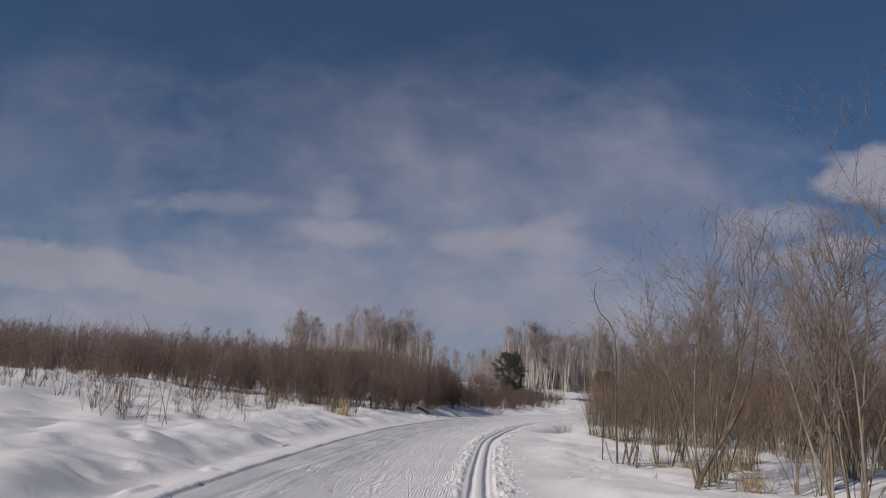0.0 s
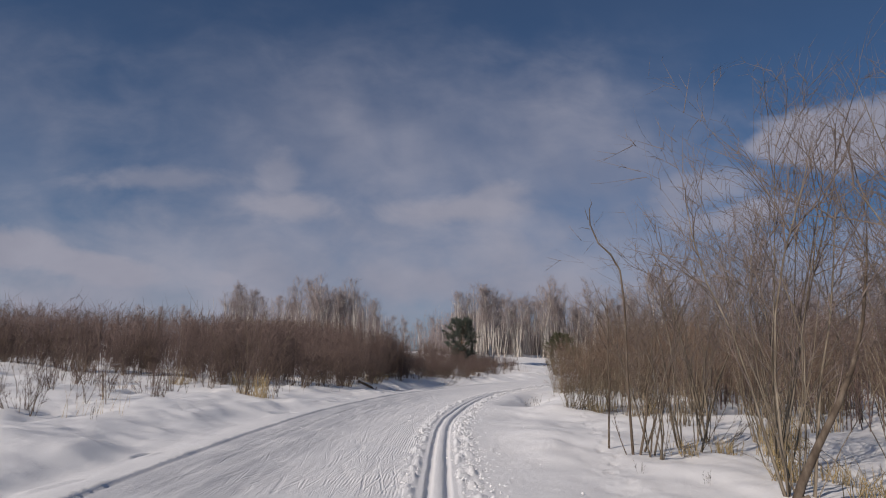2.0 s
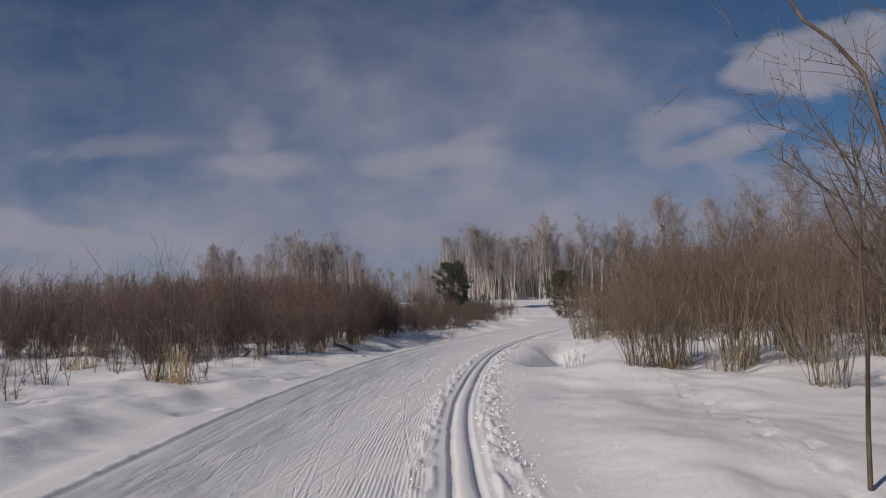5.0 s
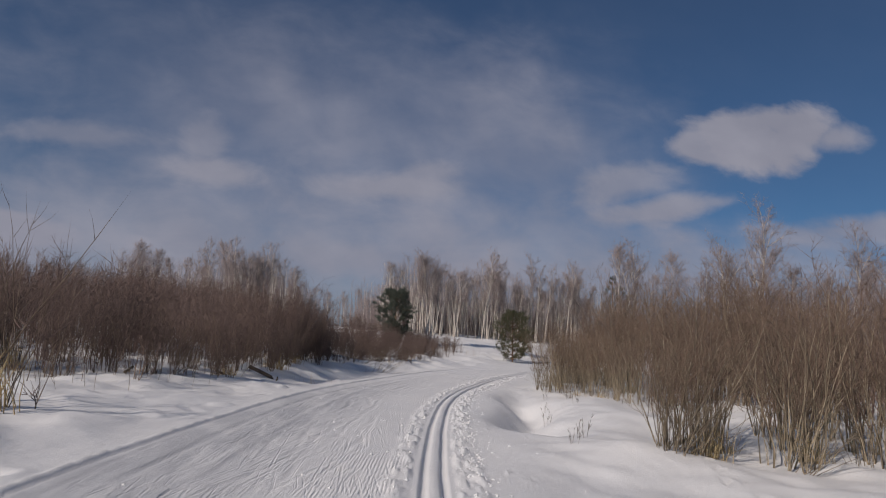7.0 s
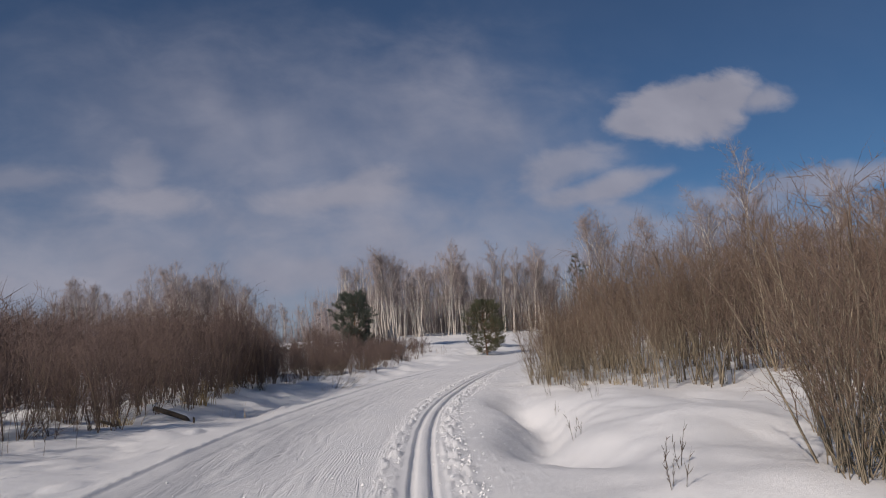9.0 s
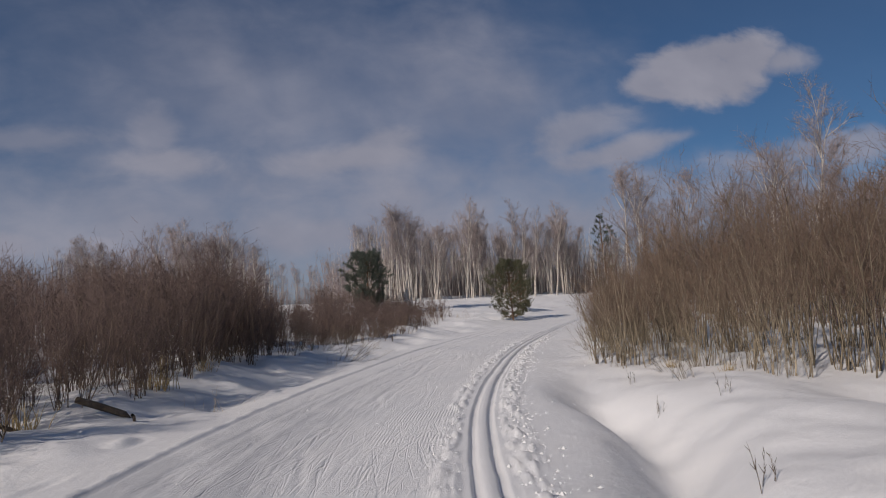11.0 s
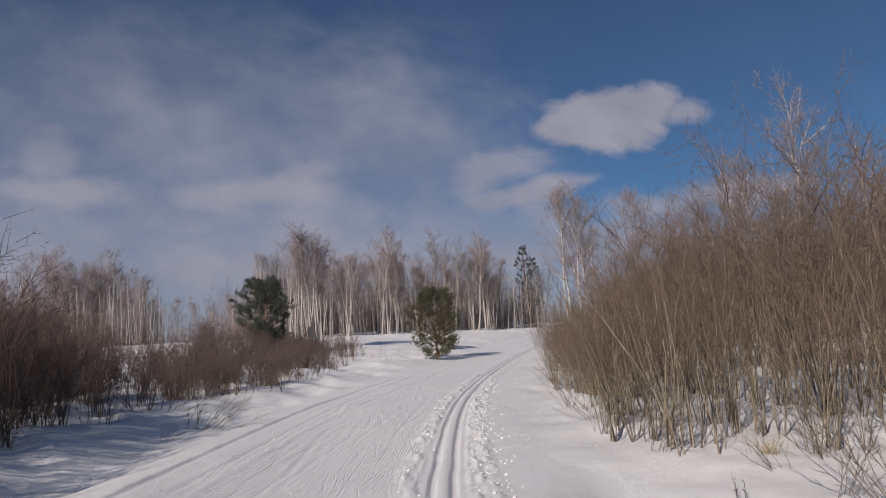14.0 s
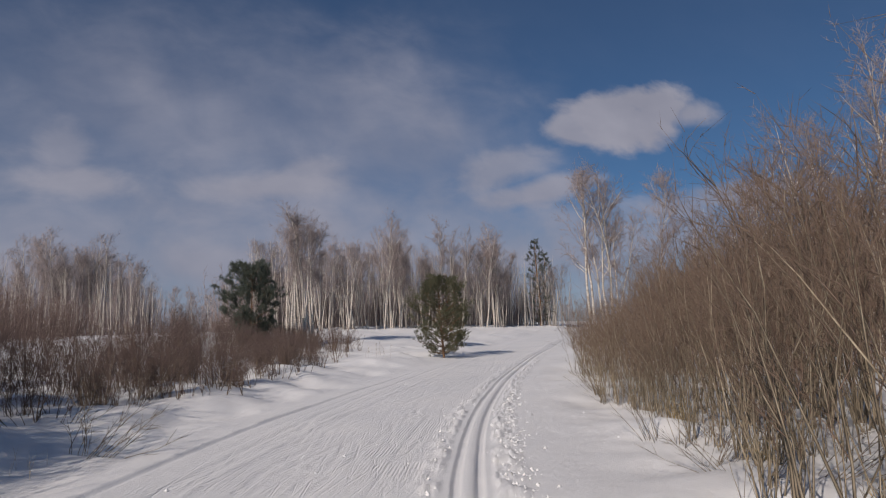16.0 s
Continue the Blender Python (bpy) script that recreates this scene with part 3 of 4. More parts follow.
def pine(rng, height, width, mat, tufts, low=0.08, belly=0.38):
    """A bushy pine: trunk, tiers of limbs with side shoots, and tufts of needles out to the tips."""
    root = new("pine")
    trunk, limbs, green = Wood(), Wood(), Wood()
    line = grow(rng, (0, 0, -0.2), (0, 0, 1), height + 0.1, 8, 0.05, 0.03)
    trunk.stem(line, height * 0.016 * np.linspace(1, 0.12, 8), 6)
    lines, tiers = [], 13
    for i in range(tiers):
        for k in range(7):
            t = low + (0.96 - low) * (i + rng.uniform(0, 0.45)) / tiers
            p, _ = along(line, t)
            az = k * 0.9 + i * 0.37 + rng.uniform(-0.3, 0.3)
            full = (t / belly) ** 0.45 if t < belly else max(0.0, 1 - ((t - belly) / (1.04 - belly)) ** 1.9)
            reach = (width / 2 * full + 0.12) * rng.uniform(0.66, 1.12)
            limb = grow(rng, p, (math.cos(az), math.sin(az), 0.05 + 0.7 * t), reach, 5, 0.09, 0.08)
            limbs.stem(limb, 0.022 * (1.1 - t) * np.linspace(1, 0.3, 5) + 0.004, 3)
            lines.append(limb)
            for _ in range(3):
                q, w = along(limb, rng.uniform(0.35, 0.9))
                shoot = grow(rng, q, off_way(rng, w, rng.uniform(0.4, 0.9)), reach * rng.uniform(0.2, 0.42), 5, 0.12, 0.08)
                limbs.stem(shoot, 0.007 * np.linspace(1, 0.4, 5), 3)
                lines.append(shoot)
    green.needles(rng, lines, tufts, 12)
    part("trunk", trunk, PINE_BARK, root)
    tagged(part("limb_whorl", limbs, PINE_BARK, root), kind="stuff")
    tagged(part("foliage", green, mat, root, "dense tufts of green needles"), kind="stuff")
    return root


def stalks(rng, height, count, mat, spread=0.35, forked=True):
    """Dry weed stalks or saplings out of the snow; each stalk is a part."""
    root = new("weed_clump")
    for _ in range(count):
        wood = Wood()
        az, out = rng.uniform(0, 6.28), abs(rng.normal(0, 0.16))
        base = (rng.normal(0, spread), rng.normal(0, spread), -0.08)
        tall = height * rng.uniform(0.5, 1)
        line = grow(rng, base, (math.cos(az) * out, math.sin(az) * out, 1), tall, 6, 0.03, 0.08)
        wood.stem(line, (0.004 + 0.0022 * tall) * np.linspace(1, 0.3, 6), 3)
        if forked:
            for _ in range(5):
                p, w = along(line, rng.uniform(0.35, 0.95))
                wood.stem(grow(rng, p, off_way(rng, w, rng.uniform(0.3, 0.7)), tall * rng.uniform(0.1, 0.28), 4, 0.12, 0.10), 0.0045 * np.linspace(1, 0.4, 4), 3)
        part("stalk", wood, mat, root)
    return root


def tuft(rng, height, blades):
    root, wood = new("grass_tuft"), Wood()
    for _ in range(blades):
        az, out = rng.uniform(0, 6.28), abs(rng.normal(0, 0.35))
        line = grow(rng, (rng.normal(0, 0.09), rng.normal(0, 0.09), -0.03), (math.cos(az) * out, math.sin(az) * out, 1), height * rng.uniform(0.4, 1), 4, -0.12, 0.12)
        wood.stem(line, (0.005, 0.004, 0.003, 0.001), 3)
    tagged(part("foliage", wood, STRAW, root), kind="stuff")
    return root


def spot(x, y, turn=0.0, size=1.0, sink=0.0, tip=0.0):
    """The pose of a plant on the snow."""
    return Matrix.Translation((x, y, ground_at(x, y) - sink)) @ Euler((tip, 0, turn)).to_matrix().to_4x4() @ Matrix.Scale(size, 4)


class Stock:
    """Kinds of one plant, of which the first use is the kind itself and each further one a copy."""

    def __init__(self, kinds, label, category, group):
        self.kinds, self.used = kinds, [False] * len(kinds)
        for k in kinds:
            tagged(k, label, category, group)

    def put(self, i, m):
        i %= len(self.kinds)
        if self.used[i]:
            return copy_thing(self.kinds[i], m)
        self.used[i] = True
        self.kinds[i].matrix_basis = m
        return self.kinds[i]


rng = np.random.default_rng(11)
OLIVE = Stock([shrub(rng, 4.0, 15, 0.075, OLIVE_STEM, RUST_TWIG, 28, 4, 0.0105, 0.6, 0.0032, 0.48, kind="willow_shrub", reach=(0.6, 1.0)) for _ in range(5)], "tall bare olive-stemmed willow shrub with rusty twigs in snow", "willow shrub", "willow shrubs beside the trail")
LOW_OLIVE = Stock([shrub(rng, 3.0, 16, 0.15, OLIVE_STEM, RUST_TWIG, 34, 4, 0.0095, 0.4, 0.0032, 0.36, kind="willow_shrub") for _ in range(3)], "bare yellowish willow shrub standing in deep snow", "willow shrub", "low willow shrubs")
DARK = Stock([shrub(rng, 3.3, 15, 0.19, BROWN_STEM, PURPLE_TWIG, 56, 5, 0.010, 0.55, 0.0046, 0.08, reach=(0.62, 0.95)) for _ in range(5)], "dense bare purplish brown shrub rooted in deep snow", "shrub", "brown thicket shrubs")
DARK_BACK = Stock([shrub(rng, 3.3, 13, 0.19, BROWN_STEM, PURPLE_TWIG, 50, 5, 0.010, 0.6, 0.0050, 0.08, reach=(0.62, 0.95), joined=True) for _ in range(4)], "dense bare purplish brown shrub deep in the thicket", "shrub", "brown thicket shrubs")
OLIVE_BACK = Stock([shrub(rng, 4.0, 15, 0.075, OLIVE_STEM, RUST_TWIG, 42, 4, 0.0115, 0.65, 0.0038, 0.42, kind="willow_shrub", reach=(0.62, 1.0), joined=True) for _ in range(3)], "tall bare willow shrub deep in the thicket", "willow shrub", "willow shrubs beside the trail")
SPARSE = Stock([shrub(rng, 1.6, 7, 0.32, BROWN_STEM, PURPLE_TWIG, 16, 3, 0.008, 0.5, 0.0045, 0.1) for _ in range(3)], "low sparse brown shrub poking out of snow", "shrub", "sparse shrubs")

# ---- thicket on the open side of the trail ----
EDGE_L = [(-40, 37), (-24, 35), (-14, 32.5), (-9, 32), (-6.2, 31.4), (-4.8, 31.0), (-3.6, 33.4), (-1.9, 34.2), (-1.2, 37.2), (0.0, 39.6), (0.5, 43), (0.9, 46), (1.4, 49.5)]


def on_line(line, s):
    seg = [math.dist(a, b) for a, b in zip(line, line[1:])]
    for (a, b), l in zip(zip(line, line[1:]), seg):
        if s <= l:
            return a[0] + (b[0] - a[0]) * s / l, a[1] + (b[1] - a[1]) * s / l
        s -= l
    return line[-1]


total = sum(math.dist(a, b) for a, b in zip(EDGE_L, EDGE_L[1:]))
for depth, gap, size in ((0.0, 1.25, 0.86), (1.4, 1.4, 0.92), (3.2, 1.7, 0.98), (6.0, 2.6, 1.0), (9.0, 3.0, 1.0)):
    s = 0.0
    while s < total:
        x, y = on_line(EDGE_L, s)
        near = (0.86 if x < -5 else 1.0) + 0.42 * max(0, 1 - math.hypot(x - 0.2, y - 43.5) / 8)
        x, y = x - 0.55 * depth + rng.normal(0, 0.35), y + 0.85 * depth + rng.normal(0, 0.35)
        (DARK_BACK if depth > 2 or x < -16 else DARK).put(int(rng.integers(20)), spot(x, y, rng.uniform(0, 6.28), size * near * rng.uniform(0.82, 1.15)))
        s += gap * rng.uniform(0.7, 1.2) * (1.4 if x < -18 else 1)
# lower belt on towards the pines
for _ in range(130):
    y = rng.uniform(50, 82)
    front = float(np.interp(y, (50, 52, 54, 58, 63, 68, 75, 82), (3.2, 5.0, 6.5, 8.0, 9.6, 10.8, 11.6, 11.0)))
    back = abs(rng.normal(0, 3.4))
    (DARK_BACK if back > 2.5 else DARK).put(int(rng.integers(20)), spot(front - back, y, rng.uniform(0, 6.28), min(0.9, 0.42 + 0.08 * back + 0.02 * max(0, 56 - y)) * rng.uniform(0.85, 1.15)))

for x, y, size in ((2.5, 48.8, 0.62), (1.9, 47.2, 0.7), (3.4, 50.4, 0.55), (1.2, 45.2, 0.75)):
    DARK.put(int(rng.integers(5)), spot(x, y, rng.uniform(0, 6.28), size))

# ---- sparse shrubs and weeds on the snow in front of it ----
for x, y, size in ((-13.5, 27, 1.1), (-11.5, 24, 0.9), (-9.5, 27.5, 1.1), (-8.2, 23, 0.8), (-7.4, 29, 1.0), (-10.5, 30.5, 1.1), (-5.6, 30.8, 0.9), (-13, 22, 0.9), (-3.8, 26.4, 1.35), (-15.5, 25, 1.1), (-17, 29, 1.2), (-6.2, 26, 0.8),
                   (-4.8, 32, 1.0), (-12.3, 19.5, 0.8), (-18.5, 26, 1.1), (-20, 31, 1.2), (-14.5, 30.5, 1.2), (-3.0, 31.5, 0.8), (2.9, 48.6, 0.7), (4.0, 49.8, 0.6), (2.2, 46.2, 0.55), (-2.2, 33.6, 0.8), (-8.5, 32.5, 1.1), (-12, 32, 1.1)):
    SPARSE.put(int(rng.integers(3)), spot(x, y, rng.uniform(0, 6.28), size))
for _ in range(34):
    y = rng.uniform(16, 33)
    x = -5.2 - 0.2 * max(0, 24 - y) - 15 * rng.uniform(0, 1) ** 1.2
    SPARSE.put(int(rng.integers(3)), spot(x, y, rng.uniform(0, 6.28), rng.uniform(0.5, 1.05)))
for _ in range(46):
    y = rng.uniform(50, 80)
    x = float(np.interp(y, (50, 54, 63, 72, 80), (4.4, 7.2, 10.6, 13.4, 14.5))) - abs(rng.normal(0, 1.4))
    SPARSE.put(int(rng.integers(3)), spot(x, y, rng.uniform(0, 6.28), rng.uniform(0.5, 1.1)))
WEEDS = Stock([stalks(rng, 2.9, 3, BROWN_STEM, 0.5), stalks(rng, 1.3, 8, BROWN_STEM, 0.5), stalks(rng, 0.8, 9, STRAW, 0.4, False)], "thin dry weed stalks standing in the snow", "weeds", "dry weeds")
for i, (x, y, size) in enumerate(((-6.0, 14.9, 1.0), (-8.6, 21, 0.9), (-5.2, 19.2, 0.9), (-4.0, 26.3, 1.1), (-9.0, 26, 0.9), (-5.8, 19.0, 1.0), (-11, 28.5, 1.1), (-7, 30.5, 1.0), (-10.2, 22.5, 1.0), (-16, 31, 1.2), (-6.6, 24, 1.0), (-7.5, 26, 1.0),
                                 (-13, 31, 1.1), (-3.3, 29.5, 1.0), (-12, 26, 1.0), (-14.5, 23, 1.0), (-4.3, 33.2, 1.0), (-9.3, 19, 1.0), (4.6, 51.5, 0.9), (6.6, 56.0, 0.9), (8.0, 59, 0.9), (9.0, 62.0, 0.9), (10.2, 66.5, 0.9), (5.6, 54, 0.9), (11.6, 70, 0.9),
                                 (3.3, 45.4, 0.6), (12.4, 64, 0.7), (13.3, 68, 0.8), (-2.4, 32.4, 0.8), (0.6, 37.6, 0.7))):
    WEEDS.put((0, 1, 2)[i % 3] if i < 18 else 1 + i % 2, spot(x, y, rng.uniform(0, 6.28), size))
SAPLING = Stock([stalks(rng, 4.6, 4, DEAD_WOOD, 0.22)], "tall thin bare sapling at the thicket edge", "sapling", "saplings")
for x, y, size in ((-4.9, 29.6, 1.05), (-3.9, 26.6, 0.85), (-12.5, 27.5, 0.8), (-19, 32, 1.0), (-9.5, 33.5, 0.9)):
    SAPLING.put(0, spot(x, y, rng.uniform(0, 6.28), size))

# ---- willow thicket on the wooded side ----
for row, gap, size in ((2.5, 0.9, 0.74), (3.5, 1.15, 0.92), (5.0, 1.5, 1.02), (7.5, 2.0, 1.08), (11, 2.8, 1.15)):
    y = 38.2 if row < 3 else (34.6 if row < 9 else 30)
    while y < (58 if row < 6 else 72):
        xc, wide = (float(v[0]) for v in rail(np.array([y])))
        front = row + max(0, (39 - y)) * 0.32
        x = xc + wide * (front + 0.3) + rng.normal(0, 0.22)
        (OLIVE_BACK if row > 4.5 else OLIVE).put(int(rng.integers(15)), spot(x, y, rng.uniform(0, 6.28), size * (1.15 if y < 37 and row < 4 else 1) * rng.uniform(0.86, 1.12)))
        y += gap * rng.uniform(0.8, 1.25)
for x, y, size in ((7.0, 25.9, 0.95), (6.2, 25.2, 0.86), (5.8, 24.8, 0.7), (7.8, 24.9, 1.0), (8.7, 25.9, 1.05), (9.6, 24.9, 1.05), (10.6, 26.3, 1.1), (8.0, 27.2, 1.0), (11.8, 25.5, 1.15), (9.6, 27.8, 1.0), (13.2, 27, 1.2), (11.2, 28.4, 1.1), (14.8, 26, 1.2), (12.4, 23.8, 1.1),
                   (14.0, 31.5, 1.2), (16.5, 29, 1.3), (17, 33, 1.3), (19, 27, 1.3), (15.0, 22.0, 1.2), (18, 23.5, 1.3), (12.5, 30.5, 1.15), (21, 31, 1.3), (20, 20, 1.3)):
    LOW_OLIVE.put(int(rng.integers(3)), spot(x, y, rng.uniform(0, 6.28), size))
for x, y, size in ((9.5, 20.5, 0.9), (8.2, 18.6, 0.8), (11, 18.2, 1.0), (9.8, 16.2, 0.95), (13, 19.5, 1.1), (7.6, 21.5, 0.75), (12.5, 16, 1.0), (11.5, 21.5, 1.0), (15, 17, 1.1), (10.5, 13.5, 0.9), (13.5, 13, 1.0)):
    LOW_OLIVE.put(int(rng.integers(3)), spot(x, y, rng.uniform(0, 6.28), size))

# ---- willows at the start ----
WILLOW = Stock([shrub(rng, 5.6, 8, 0.20, GREY_WILLOW, GREY_TWIG, 110, 10, 0.014, 0.3, 0.0032, kind="willow"), shrub(rng, 6.2, 7, 0.20, GREY_WILLOW, GREY_TWIG, 110, 10, 0.017, 0.4, 0.0032, kind="willow"), shrub(rng, 4.2, 5, 0.16, GREY_WILLOW, GREY_TWIG, 50, 6, 0.013, 0.25, 0.004, kind="willow")],
               "tall grey bare willow with many stems in snow", "willow", "willows at the trail side")
for k, x, y, turn, size in ((0, 6.2, 14.9, 0.4, 1.0), (2, 5.1, 12.6, 0.9, 1.08), (1, 7.8, 14.0, 1.9, 1.0), (1, 6.6, 10.8, 3.6, 0.9), (2, 5.6, 16.6, 0.2, 0.9), (0, 9.4, 15.2, 4.0, 1.0), (2, 6.6, 18.0, 2.0, 0.95), (1, 8.2, 10.0, 5.0, 1.0), (0, 7.6, 8.2, 2.2, 1.05), (2, 12.2, 38.6, 0.7, 1.0), (2, 13.2, 42.4, 2.7, 0.95)):
    WILLOW.put(k, spot(x, y, turn, size))


def crooked_stem():
    """A dead crooked sapling with a hooked top, beside two stubs and a broken leaning trunk."""
    root = new("dead_sapling")
    r = np.random.default_rng(3)
    w = Wood()
    w.stem([(0, 0, -0.1), (-0.02, 0.05, 0.6), (-0.03, 0.1, 1.17), (0.0, 0.2, 1.8), (0.02, 0.3, 2.3), (0.0, 0.4, 2.8), (-0.12, 0.5, 3.08), (-0.30, 0.55, 3.26), (-0.42, 0.6, 3.58), (-0.42, 0.62, 3.85), (-0.38, 0.62, 3.95), (-0.41, 0.62, 4.02)],
           (0.022, 0.02, 0.018, 0.016, 0.015, 0.015, 0.014, 0.013, 0.011, 0.008, 0.006, 0.003), 6)
    w.stem([(-0.43, 0.58, 3.5), (-0.56, 0.58, 3.52), (-0.64, 0.58, 3.49)], (0.006, 0.004, 0.002), 3)
    w.stem([(-0.45, 0.6, 3.66), (-0.50, 0.6, 3.82), (-0.51, 0.6, 3.88)], (0.007, 0.005, 0.002), 3)
    part("stem", w, DEAD_WOOD, root)
    for dx, dy, h, lx, th in ((0.10, 0.02, 1.7, 0.03, 0.022), (-0.2, 0.5, 2.6, -0.1, 0.018), (0.28, 0.35, 1.4, 0.35, 0.02), (0.2, -0.1, 0.7, 0.22, 0.012), (-0.1, -0.1, 0.8, -0.45, 0.01), (0.35, 0.1, 2.3, 0.1, 0.016)):
        w = Wood()
        line = grow(r, (dx, dy, -0.08), (lx, 0, 1), h, 6, 0.04, 0.06)
        w.stem(line, th * np.linspace(1, 0.35, 6), 5)
        for _ in range(4):
            p, way = along(line, r.uniform(0.4, 0.95))
            w.stem(grow(r, p, off_way(r, way, 0.5), h * 0.25, 4, 0.1, 0.1), th * 0.4 * np.linspace(1, 0.3, 4), 3)
        part("side_stem", w, DEAD_WOOD, root)
    return tagged(root, "dead crooked sapling with hooked tip and side stems", "sapling")


crooked_stem().matrix_basis = spot(4.2, 15.6, 0, 1.07)


def leaning_trunk():
    root, r = new("leaning_trunk"), np.random.default_rng(5)
    w = Wood()
    w.stem([(0, 0, -0.12), (0.14, 0.02, 0.22), (0.38, 0.05, 0.62), (0.66, 0.10, 1.02), (0.95, 0.2, 1.45), (1.2, 0.3, 2.0), (1.35, 0.35, 2.7), (1.45, 0.4, 3.4)], (0.058, 0.048, 0.042, 0.036, 0.028, 0.02, 0.013, 0.005), 8)
    part("trunk", w, DEAD_WOOD, root)
    w = Wood()
    w.stem([(0.08, -0.02, 0.05), (0.16, -0.05, 0.10), (0.22, -0.1, 0.02)], (0.03, 0.025, 0.01), 5)
    part("root_stub", w, DEAD_WOOD, root)
    for a, b in ((1.0, 0.7), (1.6, 1.1), (2.3, 1.4), (2.9, 1.0)):
        w = Wood()
        w.stem(grow(r, (float(np.interp(a, (0.6, 1.45, 2.7), (0.36, 0.95, 1.35))), float(np.interp(a, (0.6, 1.45, 2.7), (0.05, 0.2, 0.35))), a), (r.uniform(-0.8, 0.8), r.uniform(-0.3, 0.3), 0.8), b, 5, 0.1, 0.1), 0.012 * np.linspace(1, 0.3, 5), 4)
        part("limb", w, GREY_TWIG, root)
    return tagged(root, "thick leaning grey willow trunk rising from snow", "tree trunk")


leaning_trunk().matrix_basis = spot(4.6, 12.1)
WILLOW.put(2, spot(4.55, 15.5, 2.6, 0.62))

TUFTS = Stock([tuft(rng, 0.55, 60), tuft(rng, 0.4, 45)], "tuft of dry straw-coloured grass in the snow", "grass", "grass tufts")
for i, (x, y, size) in enumerate(((5.5, 13.6, 1.3), (6.1, 16.4, 1.2), (7.2, 16.8, 1.0), (6.6, 14.2, 1.1), (8.0, 17.5, 1.2), (7.4, 26.0, 1.0), (8.4, 25.2, 1.0), (9.9, 39.4, 0.6), (10.5, 41.2, 0.6), (9.7, 37.5, 0.6), (11.2, 43.2, 0.6), (9.8, 35.8, 0.6), (-3.6, 26.1, 1.4), (-4.2, 26.6, 1.1),
                                 (-5.5, 31.5, 1.1), (-1.5, 35.4, 1.2), (-0.4, 38.6, 1.2), (0.2, 41.0, 1.0), (6.6, 25.1, 0.9), (5.2, 15.9, 0.9), (-7.2, 30, 1.2), (5.8, 12.4, 1.2))):
    TUFTS.put(i, spot(x, y, i * 1.7, size))

# ---- birches and pines ----
BIRCHES = Stock([birch(rng, 13.0, 2, 0.08, 950), birch(rng, 14.0, 2, 0.09, 1000), birch(rng, 12.5, 3, 0.11, 1050), birch(rng, 13.5, 1, 0, 950, 0.42), birch(rng, 11.5, 4, 0.12, 1000)], "bare birch with white trunk and pinkish brown crown", "birch", "birch wood")
CLUMP = Stock([birch(rng, 9.6, 10, 0.13, 2600, 0.45)], "clump of slender white birches from one root", "birch", "")
CLUMP.put(0, spot(11.7, 80, 0.6, 0.95))
for k, x, y, turn, size in ((2, 27.6, 68.2, 0.5, 0.95), (0, 26.4, 68.6, 4.0, 0.84), (3, 29.6, 66.5, 1.0, 0.86), (2, 33.5, 77, 2.1, 0.95), (1, 40.0, 110, 1.4, 0.98), (3, 43.5, 114, 3.0, 1.0), (0, 38.5, 108, 0.3, 0.85)):
    BIRCHES.put(k, spot(x, y, turn, size))
for _ in range(72):
    u = rng.uniform(0, 1)
    x, y = 11 + 38 * u + rng.normal(0, 1.0), 98 + 13 * u + abs(rng.normal(0, 9)) + (8 if u < 0.1 else 0)
    BIRCHES.put(int(rng.integers(5)), spot(x, y, rng.uniform(0, 6.28), rng.uniform(0.66, 1.0)))
for _ in range(150):
    x, y = rng.uniform(24, 72), rng.uniform(28, 104)
    if x > rail(np.array([y]))[0][0] + 11 and math.hypot(x - 4, y - 24) > 36:
        BIRCHES.put(int(rng.integers(5)), spot(x, y, rng.uniform(0, 6.28), rng.uniform(0.68, 0.94)))
for _ in range(40):
    BIRCHES.put(int(rng.integers(5)), spot(rng.uniform(-33, -3), rng.uniform(134, 162), rng.uniform(0, 6.28), rng.uniform(0.95, 1.3)))
BIRCHES.put(3, spot(-15.6, 146, 0, 1.5))
for x, y, size in ((-42, 150, 0.8), (-46, 158, 0.85), (-50, 155, 0.8), (-60, 170, 0.9), (-66, 175, 0.85), (-2, 158, 0.8), (1, 164, 0.8), (4, 160, 0.75), (7, 140, 0.7), (9, 134, 0.7)):
    BIRCHES.put(int(rng.integers(5)), spot(x, y, rng.uniform(0, 6.28), size))

OLD_PINE = Stock([pine(rng, 5.0, 4.7, NEEDLE, 8200, 0.05, 0.42)], "dark green bushy pine beside the birches", "pine", "")
OLD_PINE.put(0, spot(8.05, 75.5, 0, 0.9))
YOUNG_PINE = Stock([pine(rng, 4.2, 3.9, NEEDLE_YOUNG, 2800, 0.09, 0.36)], "young olive green pine standing beside the trail", "pine", "")
YOUNG_PINE.put(0, spot(16.5, 66.5, 0, 0.95))
YOUNG_PINE.put(0, spot(20.4, 75.5, 1.0, 0.6))
SPRUCE = Stock([pine(rng, 12, 4.6, NEEDLE, 2600, 0.05, 0.2)], "tall dark conifer among the bare birches", "conifer", "conifers in the wood")
for x, y, size in ((47.5, 113, 1.0), (26, 113, 0.62), (51, 118, 0.9), (17, 121, 0.6)):
    SPRUCE.put(0, spot(x, y, x, size))


